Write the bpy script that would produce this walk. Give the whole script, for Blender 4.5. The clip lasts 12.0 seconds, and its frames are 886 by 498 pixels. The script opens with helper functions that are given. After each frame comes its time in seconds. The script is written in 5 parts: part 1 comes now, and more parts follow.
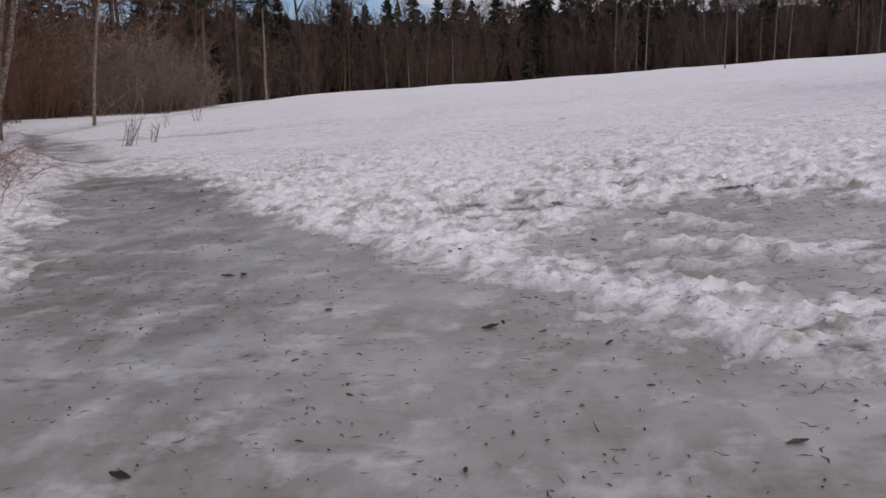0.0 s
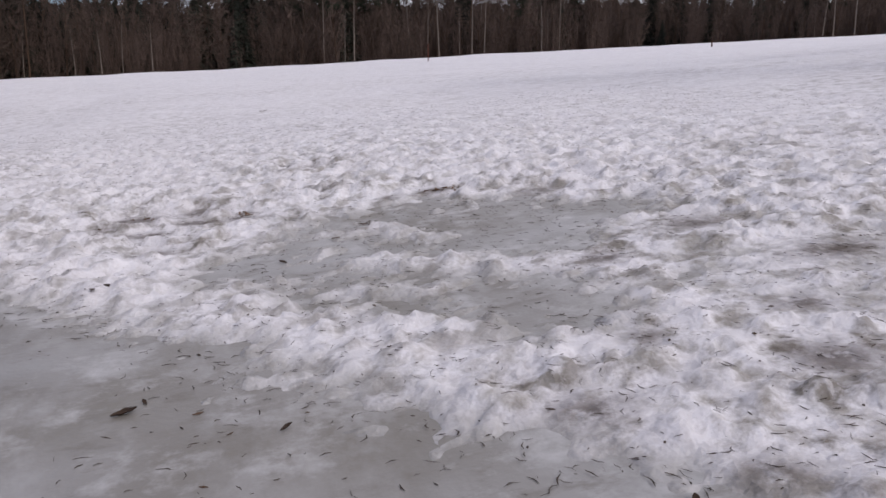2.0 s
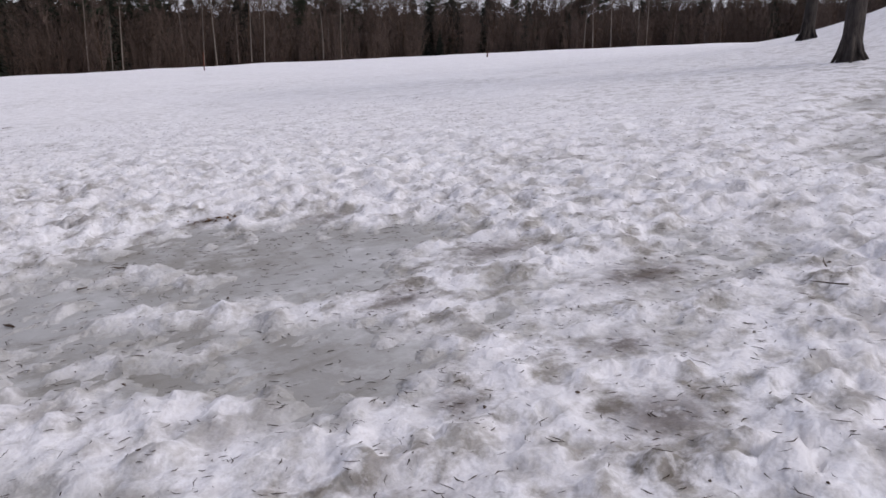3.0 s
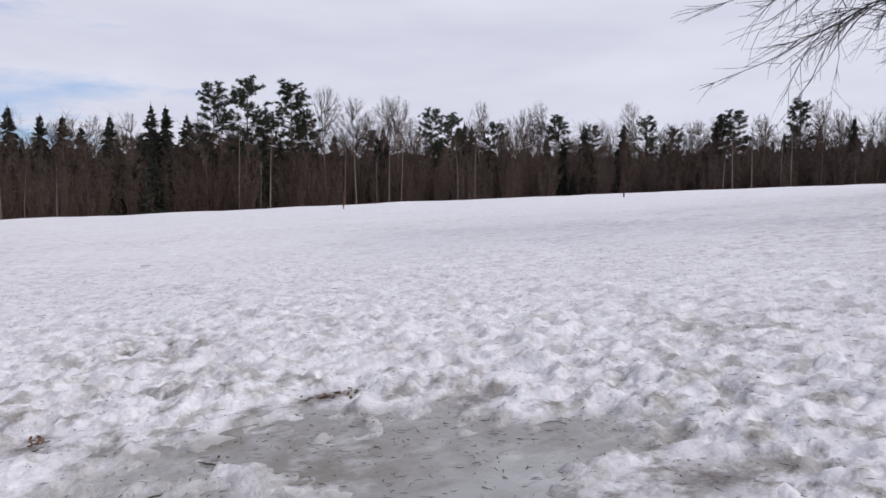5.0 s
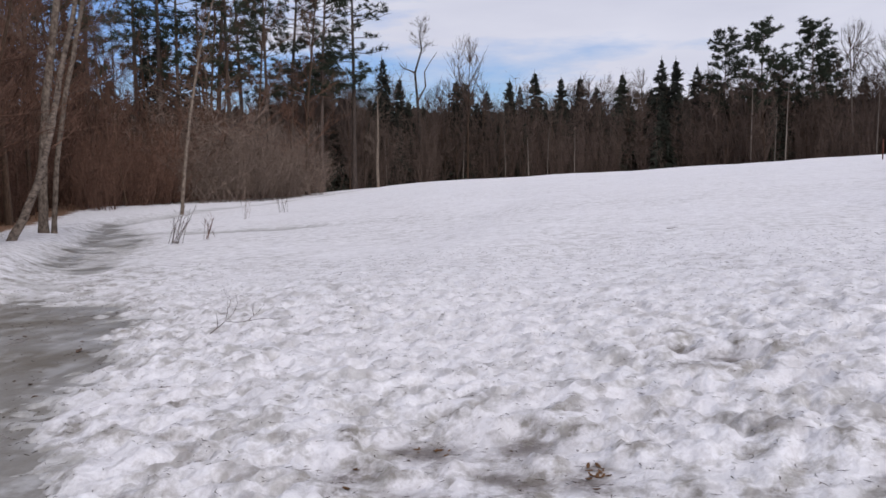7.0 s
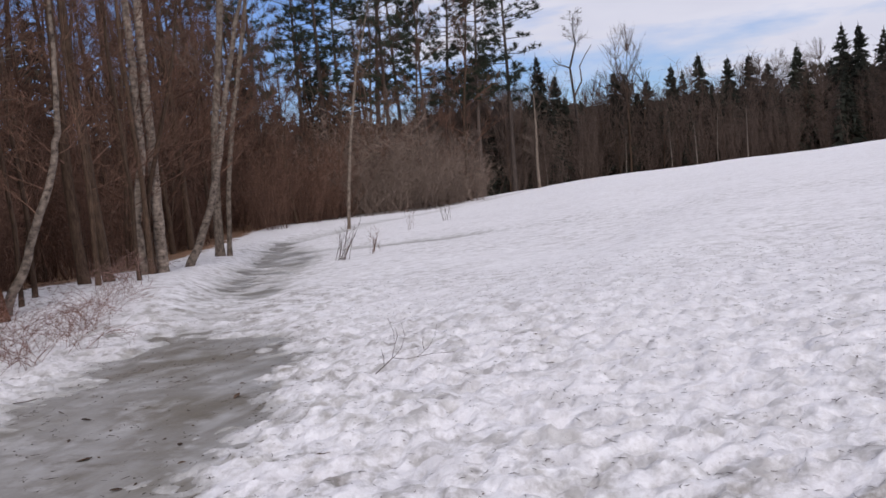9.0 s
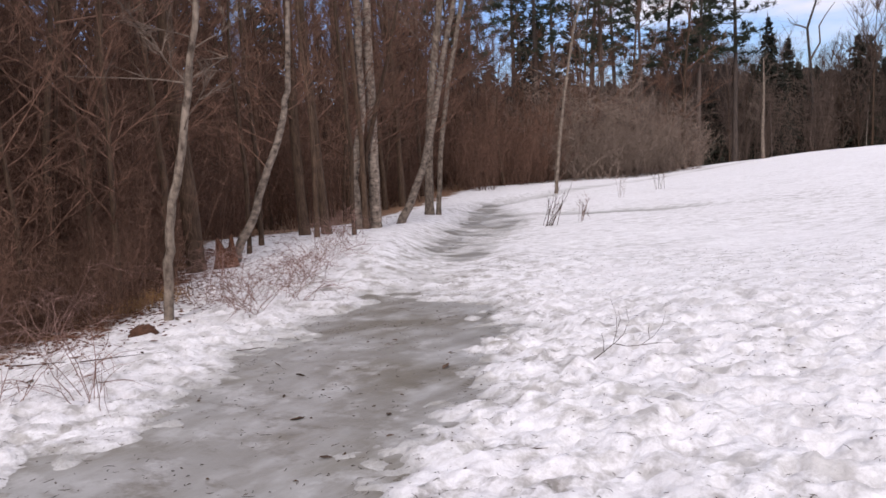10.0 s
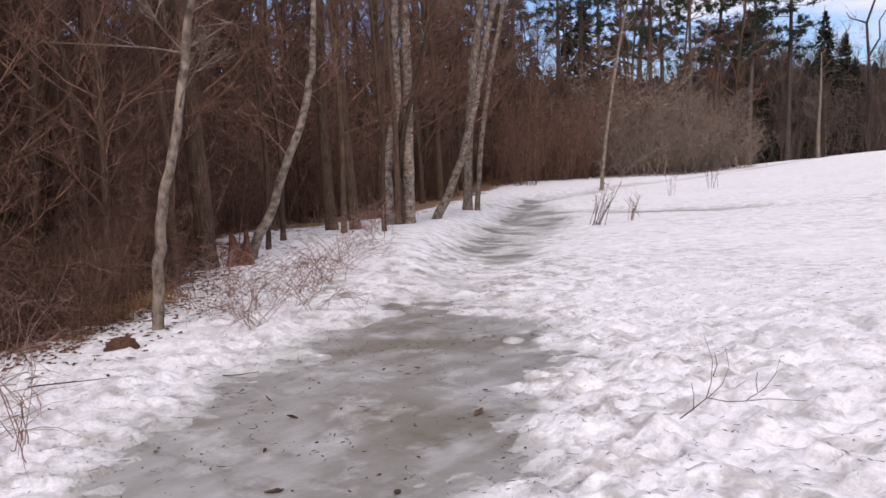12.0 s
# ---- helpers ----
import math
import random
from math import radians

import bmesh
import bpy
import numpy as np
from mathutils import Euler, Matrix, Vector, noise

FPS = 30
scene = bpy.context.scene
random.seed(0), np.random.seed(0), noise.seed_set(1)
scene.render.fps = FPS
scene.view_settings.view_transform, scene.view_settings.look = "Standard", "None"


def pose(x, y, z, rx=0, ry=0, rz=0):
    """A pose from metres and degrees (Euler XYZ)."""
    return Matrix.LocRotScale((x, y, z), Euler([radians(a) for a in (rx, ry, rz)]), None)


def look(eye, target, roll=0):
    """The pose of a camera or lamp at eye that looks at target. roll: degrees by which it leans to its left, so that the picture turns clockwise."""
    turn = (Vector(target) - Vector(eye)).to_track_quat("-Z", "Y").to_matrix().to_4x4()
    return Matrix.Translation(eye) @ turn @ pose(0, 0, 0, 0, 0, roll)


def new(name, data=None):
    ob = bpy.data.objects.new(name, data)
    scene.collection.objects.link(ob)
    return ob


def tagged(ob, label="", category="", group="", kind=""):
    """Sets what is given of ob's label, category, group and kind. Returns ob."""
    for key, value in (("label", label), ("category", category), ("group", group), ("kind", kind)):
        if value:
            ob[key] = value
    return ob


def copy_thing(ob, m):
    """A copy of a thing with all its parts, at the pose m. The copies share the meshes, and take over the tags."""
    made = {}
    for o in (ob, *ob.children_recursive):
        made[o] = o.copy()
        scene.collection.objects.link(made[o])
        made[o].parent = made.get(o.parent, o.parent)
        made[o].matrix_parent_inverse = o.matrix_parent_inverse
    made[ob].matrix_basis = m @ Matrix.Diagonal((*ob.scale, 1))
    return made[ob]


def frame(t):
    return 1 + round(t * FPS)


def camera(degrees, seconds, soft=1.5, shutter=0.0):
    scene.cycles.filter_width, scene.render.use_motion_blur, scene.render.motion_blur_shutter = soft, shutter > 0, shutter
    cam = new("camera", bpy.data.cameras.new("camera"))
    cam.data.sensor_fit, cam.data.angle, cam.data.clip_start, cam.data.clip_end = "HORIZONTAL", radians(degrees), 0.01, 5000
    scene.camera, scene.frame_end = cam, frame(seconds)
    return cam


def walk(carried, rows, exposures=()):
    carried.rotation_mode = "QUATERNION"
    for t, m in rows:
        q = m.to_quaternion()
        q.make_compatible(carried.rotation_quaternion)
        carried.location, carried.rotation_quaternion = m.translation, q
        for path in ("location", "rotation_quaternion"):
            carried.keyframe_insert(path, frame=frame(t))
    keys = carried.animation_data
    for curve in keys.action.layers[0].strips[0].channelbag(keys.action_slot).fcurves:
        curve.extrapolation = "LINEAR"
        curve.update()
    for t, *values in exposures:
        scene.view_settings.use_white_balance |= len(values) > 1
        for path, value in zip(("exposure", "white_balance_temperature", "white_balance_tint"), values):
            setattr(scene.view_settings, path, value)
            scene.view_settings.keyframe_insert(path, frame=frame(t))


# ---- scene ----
cam = camera(57.6, 12.0, 1.6)
PATH = [
    (0, (0.517, 1.728, 1.385), (0.348, 3.676, 0.966), -1.4),
    (0.5, (0.565, 1.94, 1.417), (0.351, 3.89, 1.025), -2.7),
    (1, (0.584, 2.198, 1.408), (0.589, 4.175, 1.104), -1.2),
    (1.5, (0.715, 2.477, 1.384), (1.248, 4.373, 1.035), -1.6),
    (2, (0.845, 2.831, 1.362), (1.353, 4.712, 0.911), -0.2),
    (2.5, (1.011, 3.127, 1.395), (2.05, 4.785, 0.98), -0.3),
    (3, (1.114, 3.415, 1.399), (2.093, 5.104, 0.967), -0.1),
    (3.2, (1.185, 3.568, 1.407), (2.063, 5.303, 0.936), -1.1),
    (4.8, (1.536, 4.523, 1.458), (2.202, 6.403, 1.316), -0.2),
    (5, (1.509, 4.656, 1.455), (2.223, 6.522, 1.356), 0.3),
    (5.5, (1.484, 5.052, 1.472), (1.841, 7.018, 1.376), -0.6),
    (6, (1.434, 5.405, 1.468), (1.715, 7.371, 1.229), 0.3),
    (6.5, (1.32, 5.774, 1.492), (1.117, 7.754, 1.29), -1.8),
    (7, (1.162, 6.102, 1.524), (0.686, 8.034, 1.317), -1.0),
    (7.2, (1.117, 6.195, 1.545), (0.664, 8.13, 1.323), -0.9),
    (8.8, (0.668, 7.102, 1.523), (-0.049, 8.955, 1.292), -4.3),
    (9, (0.622, 7.183, 1.523), (-0.233, 8.982, 1.342), -5.5),
    (9.5, (0.456, 7.308, 1.575), (-0.794, 8.857, 1.372), -3.6),
    (10, (0.268, 7.486, 1.559), (-1.007, 9.01, 1.326), -3.5),
    (10.5, (0.033, 7.773, 1.531), (-1.324, 9.236, 1.388), -4.9),
    (11, (-0.198, 8.074, 1.515), (-1.509, 9.572, 1.328), -1.6),
    (11.5, (-0.432, 8.309, 1.499), (-1.653, 9.88, 1.3), -1.6),
    (12, (-0.603, 8.561, 1.496), (-1.949, 10.02, 1.253), -2.5),
]
walk(cam, [(t, look(eye, target, roll)) for t, eye, target, roll in PATH],
     [(0, -0.8, 6400, 17), (0.5, -1.0, 6400, 17), (1.0, -0.95, 6350, 17), (1.7, -0.65, 6350, 17), (2.5, -0.53, 6300, 16), (5.0, -0.41, 6200, 13), (7.0, -0.46, 6200, 14), (9.0, -0.42, 6250, 15), (9.5, -0.15, 6400, 16), (10.5, -0.02, 6450, 17), (11.5, -0.06, 6400, 16), (12.0, -0.03, 6450, 17)])

# ---- world, sun, exposure ----
world = bpy.data.worlds.new("overcast_sky")
scene.world = world
world.use_nodes = True
wn, wl = world.node_tree.nodes, world.node_tree.links
wn.clear()
w_out = wn.new("ShaderNodeOutputWorld")
w_bg = wn.new("ShaderNodeBackground")
w_bg.inputs["Strength"].default_value = 0.094
sky = wn.new("ShaderNodeTexSky")
sky.sky_type = "NISHITA"
sky.sun_disc = False
sky.sun_elevation = radians(38)
sky.sun_rotation = radians(150)
sky.air_density, sky.dust_density, sky.ozone_density = 1.0, 1.2, 1.5
w_co = wn.new("ShaderNodeTexCoord")
w_map = wn.new("ShaderNodeMapping")
w_map.inputs["Scale"].default_value = (1.0, 1.0, 4.5)
w_map.inputs["Location"].default_value = (0.35, 0.1, 0.0)
w_noise = wn.new("ShaderNodeTexNoise")
w_noise.inputs["Scale"].default_value = 2.3
w_noise.inputs["Detail"].default_value = 7.0
w_noise.inputs["Roughness"].default_value = 0.55
w_ramp = wn.new("ShaderNodeValToRGB")
w_ramp.color_ramp.elements[0].position = 0.38
w_ramp.color_ramp.elements[1].position = 0.53
w_tone = wn.new("ShaderNodeTexNoise")
w_tone.inputs["Scale"].default_value = 3.4
w_tone.inputs["Detail"].default_value = 5.0
w_cloud = wn.new("ShaderNodeMix")
w_cloud.data_type = "RGBA"
w_cloud.inputs["A"].default_value = (7.5, 7.7, 9.0, 1)
w_cloud.inputs["B"].default_value = (12.3, 12.3, 12.9, 1)
w_mix = wn.new("ShaderNodeMix")
w_mix.data_type = "RGBA"
w_lift = wn.new("ShaderNodeMix")
w_lift.data_type, w_lift.blend_type = "RGBA", "MULTIPLY"
w_lift.inputs["Factor"].default_value = 1.0
w_lift.inputs["B"].default_value = (1.05, 1.22, 1.58, 1)
wl.new(w_co.outputs["Generated"], w_map.inputs["Vector"])
wl.new(w_map.outputs["Vector"], w_noise.inputs["Vector"])
wl.new(w_map.outputs["Vector"], w_tone.inputs["Vector"])
w_axis = wn.new("ShaderNodeSeparateXYZ")
w_east = wn.new("ShaderNodeMath")
w_east.operation = "MULTIPLY_ADD"
w_east.inputs[1].default_value = 0.5
wl.new(w_co.outputs["Generated"], w_axis.inputs["Vector"])
wl.new(w_axis.outputs["X"], w_east.inputs[0])
w_high = wn.new("ShaderNodeMath")
w_high.operation = "MULTIPLY_ADD"
w_high.inputs[1].default_value = 0.5
wl.new(w_axis.outputs["Z"], w_high.inputs[0])
wl.new(w_noise.outputs["Fac"], w_high.inputs[2])
wl.new(w_high.outputs[0], w_east.inputs[2])
wl.new(w_east.outputs[0], w_ramp.inputs["Fac"])
wl.new(w_tone.outputs["Fac"], w_cloud.inputs["Factor"])
wl.new(sky.outputs["Color"], w_lift.inputs["A"])
wl.new(w_ramp.outputs["Color"], w_mix.inputs["Factor"])
wl.new(w_lift.outputs["Result"], w_mix.inputs["A"])
wl.new(w_cloud.outputs["Result"], w_mix.inputs["B"])
wl.new(w_mix.outputs["Result"], w_bg.inputs["Color"])
wl.new(w_bg.outputs["Background"], w_out.inputs["Surface"])

sun = new("sun", bpy.data.lights.new("sun", "SUN"))
sun.data.energy = 2.2
sun.data.angle = radians(16)
sun.data.color = (1.0, 0.955, 0.90)
sun.matrix_world = pose(0, 0, 60, 52, 0, 30)

# ---- materials ----


def material(name):
    m = bpy.data.materials.new(name)
    m.use_nodes = True
    return m, m.node_tree.nodes, m.node_tree.links, m.node_tree.nodes["Principled BSDF"]


def noise_node(n, l, co, scale, detail=4.0, rough=0.55, stretch=None):
    tex = n.new("ShaderNodeTexNoise")
    tex.inputs["Scale"].default_value = scale
    tex.inputs["Detail"].default_value = detail
    tex.inputs["Roughness"].default_value = rough
    if stretch:
        mp = n.new("ShaderNodeMapping")
        mp.inputs["Scale"].default_value = stretch
        l.new(co, mp.inputs["Vector"])
        co = mp.outputs["Vector"]
    l.new(co, tex.inputs["Vector"])
    return tex.outputs["Fac"]


def ramp(n, l, fac, lo, hi, c0=(0, 0, 0, 1), c1=(1, 1, 1, 1)):
    r = n.new("ShaderNodeValToRGB")
    r.color_ramp.elements[0].position, r.color_ramp.elements[1].position = lo, hi
    r.color_ramp.elements[0].color, r.color_ramp.elements[1].color = c0, c1
    l.new(fac, r.inputs["Fac"])
    return r.outputs["Color"]


def mix(n, l, fac, a, b, blend="MIX"):
    m = n.new("ShaderNodeMix")
    m.data_type, m.blend_type = "RGBA", blend
    for key, v in (("Factor", fac), ("A", a), ("B", b)):
        if isinstance(v, (int, float)):
            m.inputs[key].default_value = v
        elif isinstance(v, tuple):
            m.inputs[key].default_value = (*v, 1)
        else:
            l.new(v, m.inputs[key])
    return m.outputs["Result"]


def mul(n, l, a, b):
    m = n.new("ShaderNodeMath")
    m.operation = "MULTIPLY"
    for i, v in enumerate((a, b)):
        if isinstance(v, (int, float)):
            m.inputs[i].default_value = v
        else:
            l.new(v, m.inputs[i])
    return m.outputs[0]


def bump(n, l, bsdf, height, strength, distance):
    b = n.new("ShaderNodeBump")
    b.inputs["Strength"].default_value, b.inputs["Distance"].default_value = strength, distance
    l.new(height, b.inputs["Height"])
    l.new(b.outputs["Normal"], bsdf.inputs["Normal"])


def snow_material():
    m, n, l, bsdf = material("old_snow")
    co = n.new("ShaderNodeTexCoord").outputs["Object"]
    dirt = n.new("ShaderNodeAttribute")
    dirt.attribute_name = "dirt"
    litter = n.new("ShaderNodeAttribute")
    litter.attribute_name = "litter"
    big = noise_node(n, l, co, 0.8, 5)
    mid = noise_node(n, l, co, 5.5, 6, 0.62)
    fine = noise_node(n, l, co, 38, 5, 0.65)
    clean = mix(n, l, ramp(n, l, mid, 0.3, 0.7), (0.685, 0.668, 0.678), (0.845, 0.83, 0.84))
    clean = mix(n, l, ramp(n, l, big, 0.35, 0.7), clean, (0.735, 0.715, 0.728))
    grime = mix(n, l, ramp(n, l, mid, 0.35, 0.65), (0.17, 0.15, 0.125), (0.42, 0.40, 0.37))
    spread = mul(n, l, dirt.outputs["Fac"], ramp(n, l, noise_node(n, l, co, 4.3, 7, 0.66), 0.47, 0.61))
    col = mix(n, l, spread, clean, grime)
    old = ramp(n, l, noise_node(n, l, co, 15, 6, 0.7), 0.47, 0.66)
    col = mix(n, l, mul(n, l, old, 0.42), col, (0.38, 0.35, 0.34))
    blotch = ramp(n, l, noise_node(n, l, co, 2.6, 6, 0.62), 0.53, 0.68)
    col = mix(n, l, mul(n, l, blotch, 0.36), col, (0.47, 0.45, 0.45))
    stain = n.new("ShaderNodeAttribute")
    stain.attribute_name = "stain"
    melt = mul(n, l, stain.outputs["Fac"], ramp(n, l, noise_node(n, l, co, 8, 6, 0.65), 0.30, 0.50))
    col = mix(n, l, mul(n, l, melt, 0.92), col, (0.10, 0.08, 0.068))
    wet = n.new("ShaderNodeAttribute")
    wet.attribute_name = "slush"
    soak = mul(n, l, wet.outputs["Fac"], ramp(n, l, noise_node(n, l, co, 6.5, 6, 0.65), 0.15, 0.45))
    col = mix(n, l, mul(n, l, soak, 0.92), col, (0.32, 0.31, 0.29))
    specks = ramp(n, l, noise_node(n, l, co, 60, 3, 0.6), 0.70, 0.76)
    col = mix(n, l, mul(n, l, specks, 0.45), col, (0.22, 0.18, 0.14))
    leaves = mix(n, l, ramp(n, l, fine, 0.35, 0.65), (0.10, 0.055, 0.032), (0.27, 0.15, 0.085))
    cover = n.new("ShaderNodeMath")
    cover.operation = "ADD"
    l.new(litter.outputs["Fac"], cover.inputs[0])
    l.new(mul(n, l, noise_node(n, l, co, 1.7, 6, 0.65), 0.9), cover.inputs[1])
    col = mix(n, l, mul(n, l, ramp(n, l, cover.outputs[0], 0.86, 0.96), ramp(n, l, litter.outputs["Fac"], 0.02, 0.12)), col, leaves)
    l.new(col, bsdf.inputs["Base Color"])
    bsdf.inputs["Roughness"].default_value = 0.72
    bsdf.inputs["Specular IOR Level"].default_value = 0.25
    bsdf.inputs["Subsurface Weight"].default_value = 0.5
    bsdf.inputs["Subsurface Radius"].default_value = (1.0, 1.0, 1.0)
    bsdf.inputs["Subsurface Scale"].default_value = 0.03
    crust = mix(n, l, 0.12, noise_node(n, l, co, 12, 3, 0.5), fine)
    clods = mix(n, l, 0.5, noise_node(n, l, co, 4.5, 2, 0.45), noise_node(n, l, co, 1.6, 2, 0.5))
    bump(n, l, bsdf, mix(n, l, 0.5, crust, clods), 1.0, 0.075)
    return m


def ice_material():
    m, n, l, bsdf = material("grey_ice")
    co = n.new("ShaderNodeTexCoord").outputs["Object"]
    big = noise_node(n, l, co, 0.7, 4, 0.5)
    mid = noise_node(n, l, co, 3.2, 6, 0.6, (1.0, 0.55, 1.0))
    fine = noise_node(n, l, co, 26, 5, 0.6)
    col = mix(n, l, ramp(n, l, big, 0.36, 0.66), (0.185, 0.168, 0.14), (0.325, 0.318, 0.308))
    col = mix(n, l, ramp(n, l, mid, 0.5, 0.78), col, (0.43, 0.425, 0.42))
    col = mix(n, l, mul(n, l, ramp(n, l, noise_node(n, l, co, 1.3, 5, 0.6), 0.56, 0.74), 0.6), col, (0.18, 0.165, 0.13))
    col = mix(n, l, mul(n, l, ramp(n, l, fine, 0.6, 0.75), 0.25), col, (0.2, 0.18, 0.16))
    crust = ramp(n, l, noise_node(n, l, co, 2.1, 7, 0.68), 0.53, 0.68)
    col = mix(n, l, mul(n, l, crust, 0.6), col, (0.60, 0.595, 0.595))
    streak = ramp(n, l, noise_node(n, l, co, 3.4, 7, 0.7, (0.8, 1.6, 1.0)), 0.53, 0.68)
    col = mix(n, l, mul(n, l, streak, 0.65), col, (0.13, 0.112, 0.085))
    milk = ramp(n, l, noise_node(n, l, co, 0.9, 8, 0.7, (1.5, 0.7, 1.0)), 0.5, 0.66)
    col = mix(n, l, mul(n, l, milk, 0.32), col, (0.5, 0.497, 0.495))
    l.new(col, bsdf.inputs["Base Color"])
    l.new(ramp(n, l, mid, 0.3, 0.7, (0.26, 0.26, 0.26, 1), (0.5, 0.5, 0.5, 1)), bsdf.inputs["Roughness"])
    bsdf.inputs["Specular IOR Level"].default_value = 0.35
    bump(n, l, bsdf, mix(n, l, 0.3, mid, fine), 0.35, 0.02)
    return m


def plain(name, dark, light, scale=20.0, rough=0.85, stretch=None, vary=0.25, bumpy=0.5, depth=0.01):
    m, n, l, bsdf = material(name)
    co = n.new("ShaderNodeTexCoord").outputs["Object"]
    info = n.new("ShaderNodeObjectInfo")
    grain = noise_node(n, l, co, scale, 5, 0.65, stretch)
    col = mix(n, l, ramp(n, l, grain, 0.32, 0.68), dark, light)
    patch = noise_node(n, l, co, scale * 0.12, 3)
    col = mix(n, l, mul(n, l, ramp(n, l, patch, 0.4, 0.7), 0.4), col, dark)
    hsv = n.new("ShaderNodeHueSaturation")
    val = n.new("ShaderNodeMapRange")
    val.inputs["To Min"].default_value, val.inputs["To Max"].default_value = 1 - vary, 1 + vary
    l.new(info.outputs["Random"], val.inputs["Value"])
    l.new(val.outputs["Result"], hsv.inputs["Value"])
    l.new(col, hsv.inputs["Color"])
    l.new(hsv.outputs["Color"], bsdf.inputs["Base Color"])
    bsdf.inputs["Roughness"].default_value = rough
    bsdf.inputs["Specular IOR Level"].default_value = 0.2
    if bumpy:
        bump(n, l, bsdf, grain, bumpy, depth)
    return m


SNOW = snow_material()
ICE = ice_material()
BARK = plain("brown_bark", (0.038, 0.024, 0.016), (0.125, 0.080, 0.054), 9, stretch=(3, 3, 0.6), depth=0.03)
PALE_BARK = plain("pale_bark", (0.06, 0.043, 0.033), (0.33, 0.265, 0.21), 8, stretch=(1.6, 1.6, 1.0), depth=0.015)
CLUMP_BARK = plain("mottled_grey_bark", (0.035, 0.025, 0.02), (0.36, 0.29, 0.235), 6, stretch=(1.3, 1.3, 1.8), depth=0.03)
DARK_BARK = plain("dark_bark", (0.022, 0.018, 0.016), (0.07, 0.058, 0.05), 8, stretch=(3, 3, 0.5), depth=0.04)
PINE_BARK = plain("pine_bark", (0.04, 0.032, 0.028), (0.115, 0.085, 0.07), 5, stretch=(2, 2, 0.6), depth=0.04)
TWIG = plain("brown_twigs", (0.05, 0.027, 0.019), (0.225, 0.127, 0.088), 6, vary=0.35, bumpy=0)
GREY_TWIG = plain("grey_twigs", (0.105, 0.078, 0.062), (0.30, 0.225, 0.18), 6, vary=0.3, bumpy=0)
RED_TWIG = plain("red_brown_canes", (0.12, 0.07, 0.058), (0.30, 0.185, 0.155), 9, vary=0.2, bumpy=0)
LIMB_TWIG = plain("limb_twigs", (0.07, 0.05, 0.04), (0.19, 0.145, 0.115), 6, vary=0.2, bumpy=0)
FAR_TWIG = plain("far_twigs", (0.058, 0.041, 0.033), (0.145, 0.106, 0.086), 2, vary=0.3, bumpy=0)
NEEDLE = plain("dark_needles", (0.013, 0.015, 0.011), (0.038, 0.042, 0.029), 3, rough=0.7, vary=0.35, bumpy=0)
PINE_NEEDLE = plain("pine_needles", (0.014, 0.020, 0.012), (0.046, 0.058, 0.034), 3, rough=0.7, vary=0.3, bumpy=0)
DEAD_LEAF = plain("dead_leaves", (0.035, 0.024, 0.018), (0.12, 0.075, 0.05), 30, vary=0.4, bumpy=0.3)
TAN_LEAF = plain("tan_leaves", (0.085, 0.042, 0.018), (0.21, 0.11, 0.05), 30, vary=0.25, bumpy=0.3)
ROT = plain("rotten_wood", (0.05, 0.022, 0.014), (0.19, 0.085, 0.05), 12, stretch=(3, 3, 0.5), vary=0.1, depth=0.03)
SOIL = plain("soil", (0.045, 0.022, 0.014), (0.12, 0.058, 0.036), 25, vary=0.1, depth=0.02)
RUST = plain("rusty_paint", (0.06, 0.025, 0.018), (0.15, 0.055, 0.035), 12, vary=0.1, bumpy=0.2)
GRASS = plain("dry_grass", (0.22, 0.12, 0.05), (0.42, 0.25, 0.11), 9, vary=0.3, bumpy=0)

# ---- the lie of the land ----


def lattice(ix, iy, seed):
    h = (ix * 374761393 + iy * 668265263 + seed * 1442695041) & 0xFFFFFFFF
    h = ((h ^ (h >> 13)) * 1274126177) & 0xFFFFFFFF
    return ((h ^ (h >> 16)) & 0xFFFF) / 65535.0


def value_noise(x, y, seed):
    x0, y0 = np.floor(x), np.floor(y)
    fx, fy = x - x0, y - y0
    ix, iy = x0.astype(np.int64), y0.astype(np.int64)
    ux, uy = fx * fx * fx * (fx * (fx * 6 - 15) + 10), fy * fy * fy * (fy * (fy * 6 - 15) + 10)
    a, b = lattice(ix, iy, seed), lattice(ix + 1, iy, seed)
    c, d = lattice(ix, iy + 1, seed), lattice(ix + 1, iy + 1, seed)
    return (a * (1 - ux) + b * ux) * (1 - uy) + (c * (1 - ux) + d * ux) * uy - 0.5


def fbm(x, y, seed, octaves=4, gain=0.5):
    total, amp = 0 * x, 1.0
    for o in range(octaves):
        c, s = math.cos(0.7 * o), math.sin(0.7 * o)
        total = total + amp * value_noise((x * c - y * s) * 2**o, (x * s + y * c) * 2**o, seed + o)
        amp *= gain
    return total


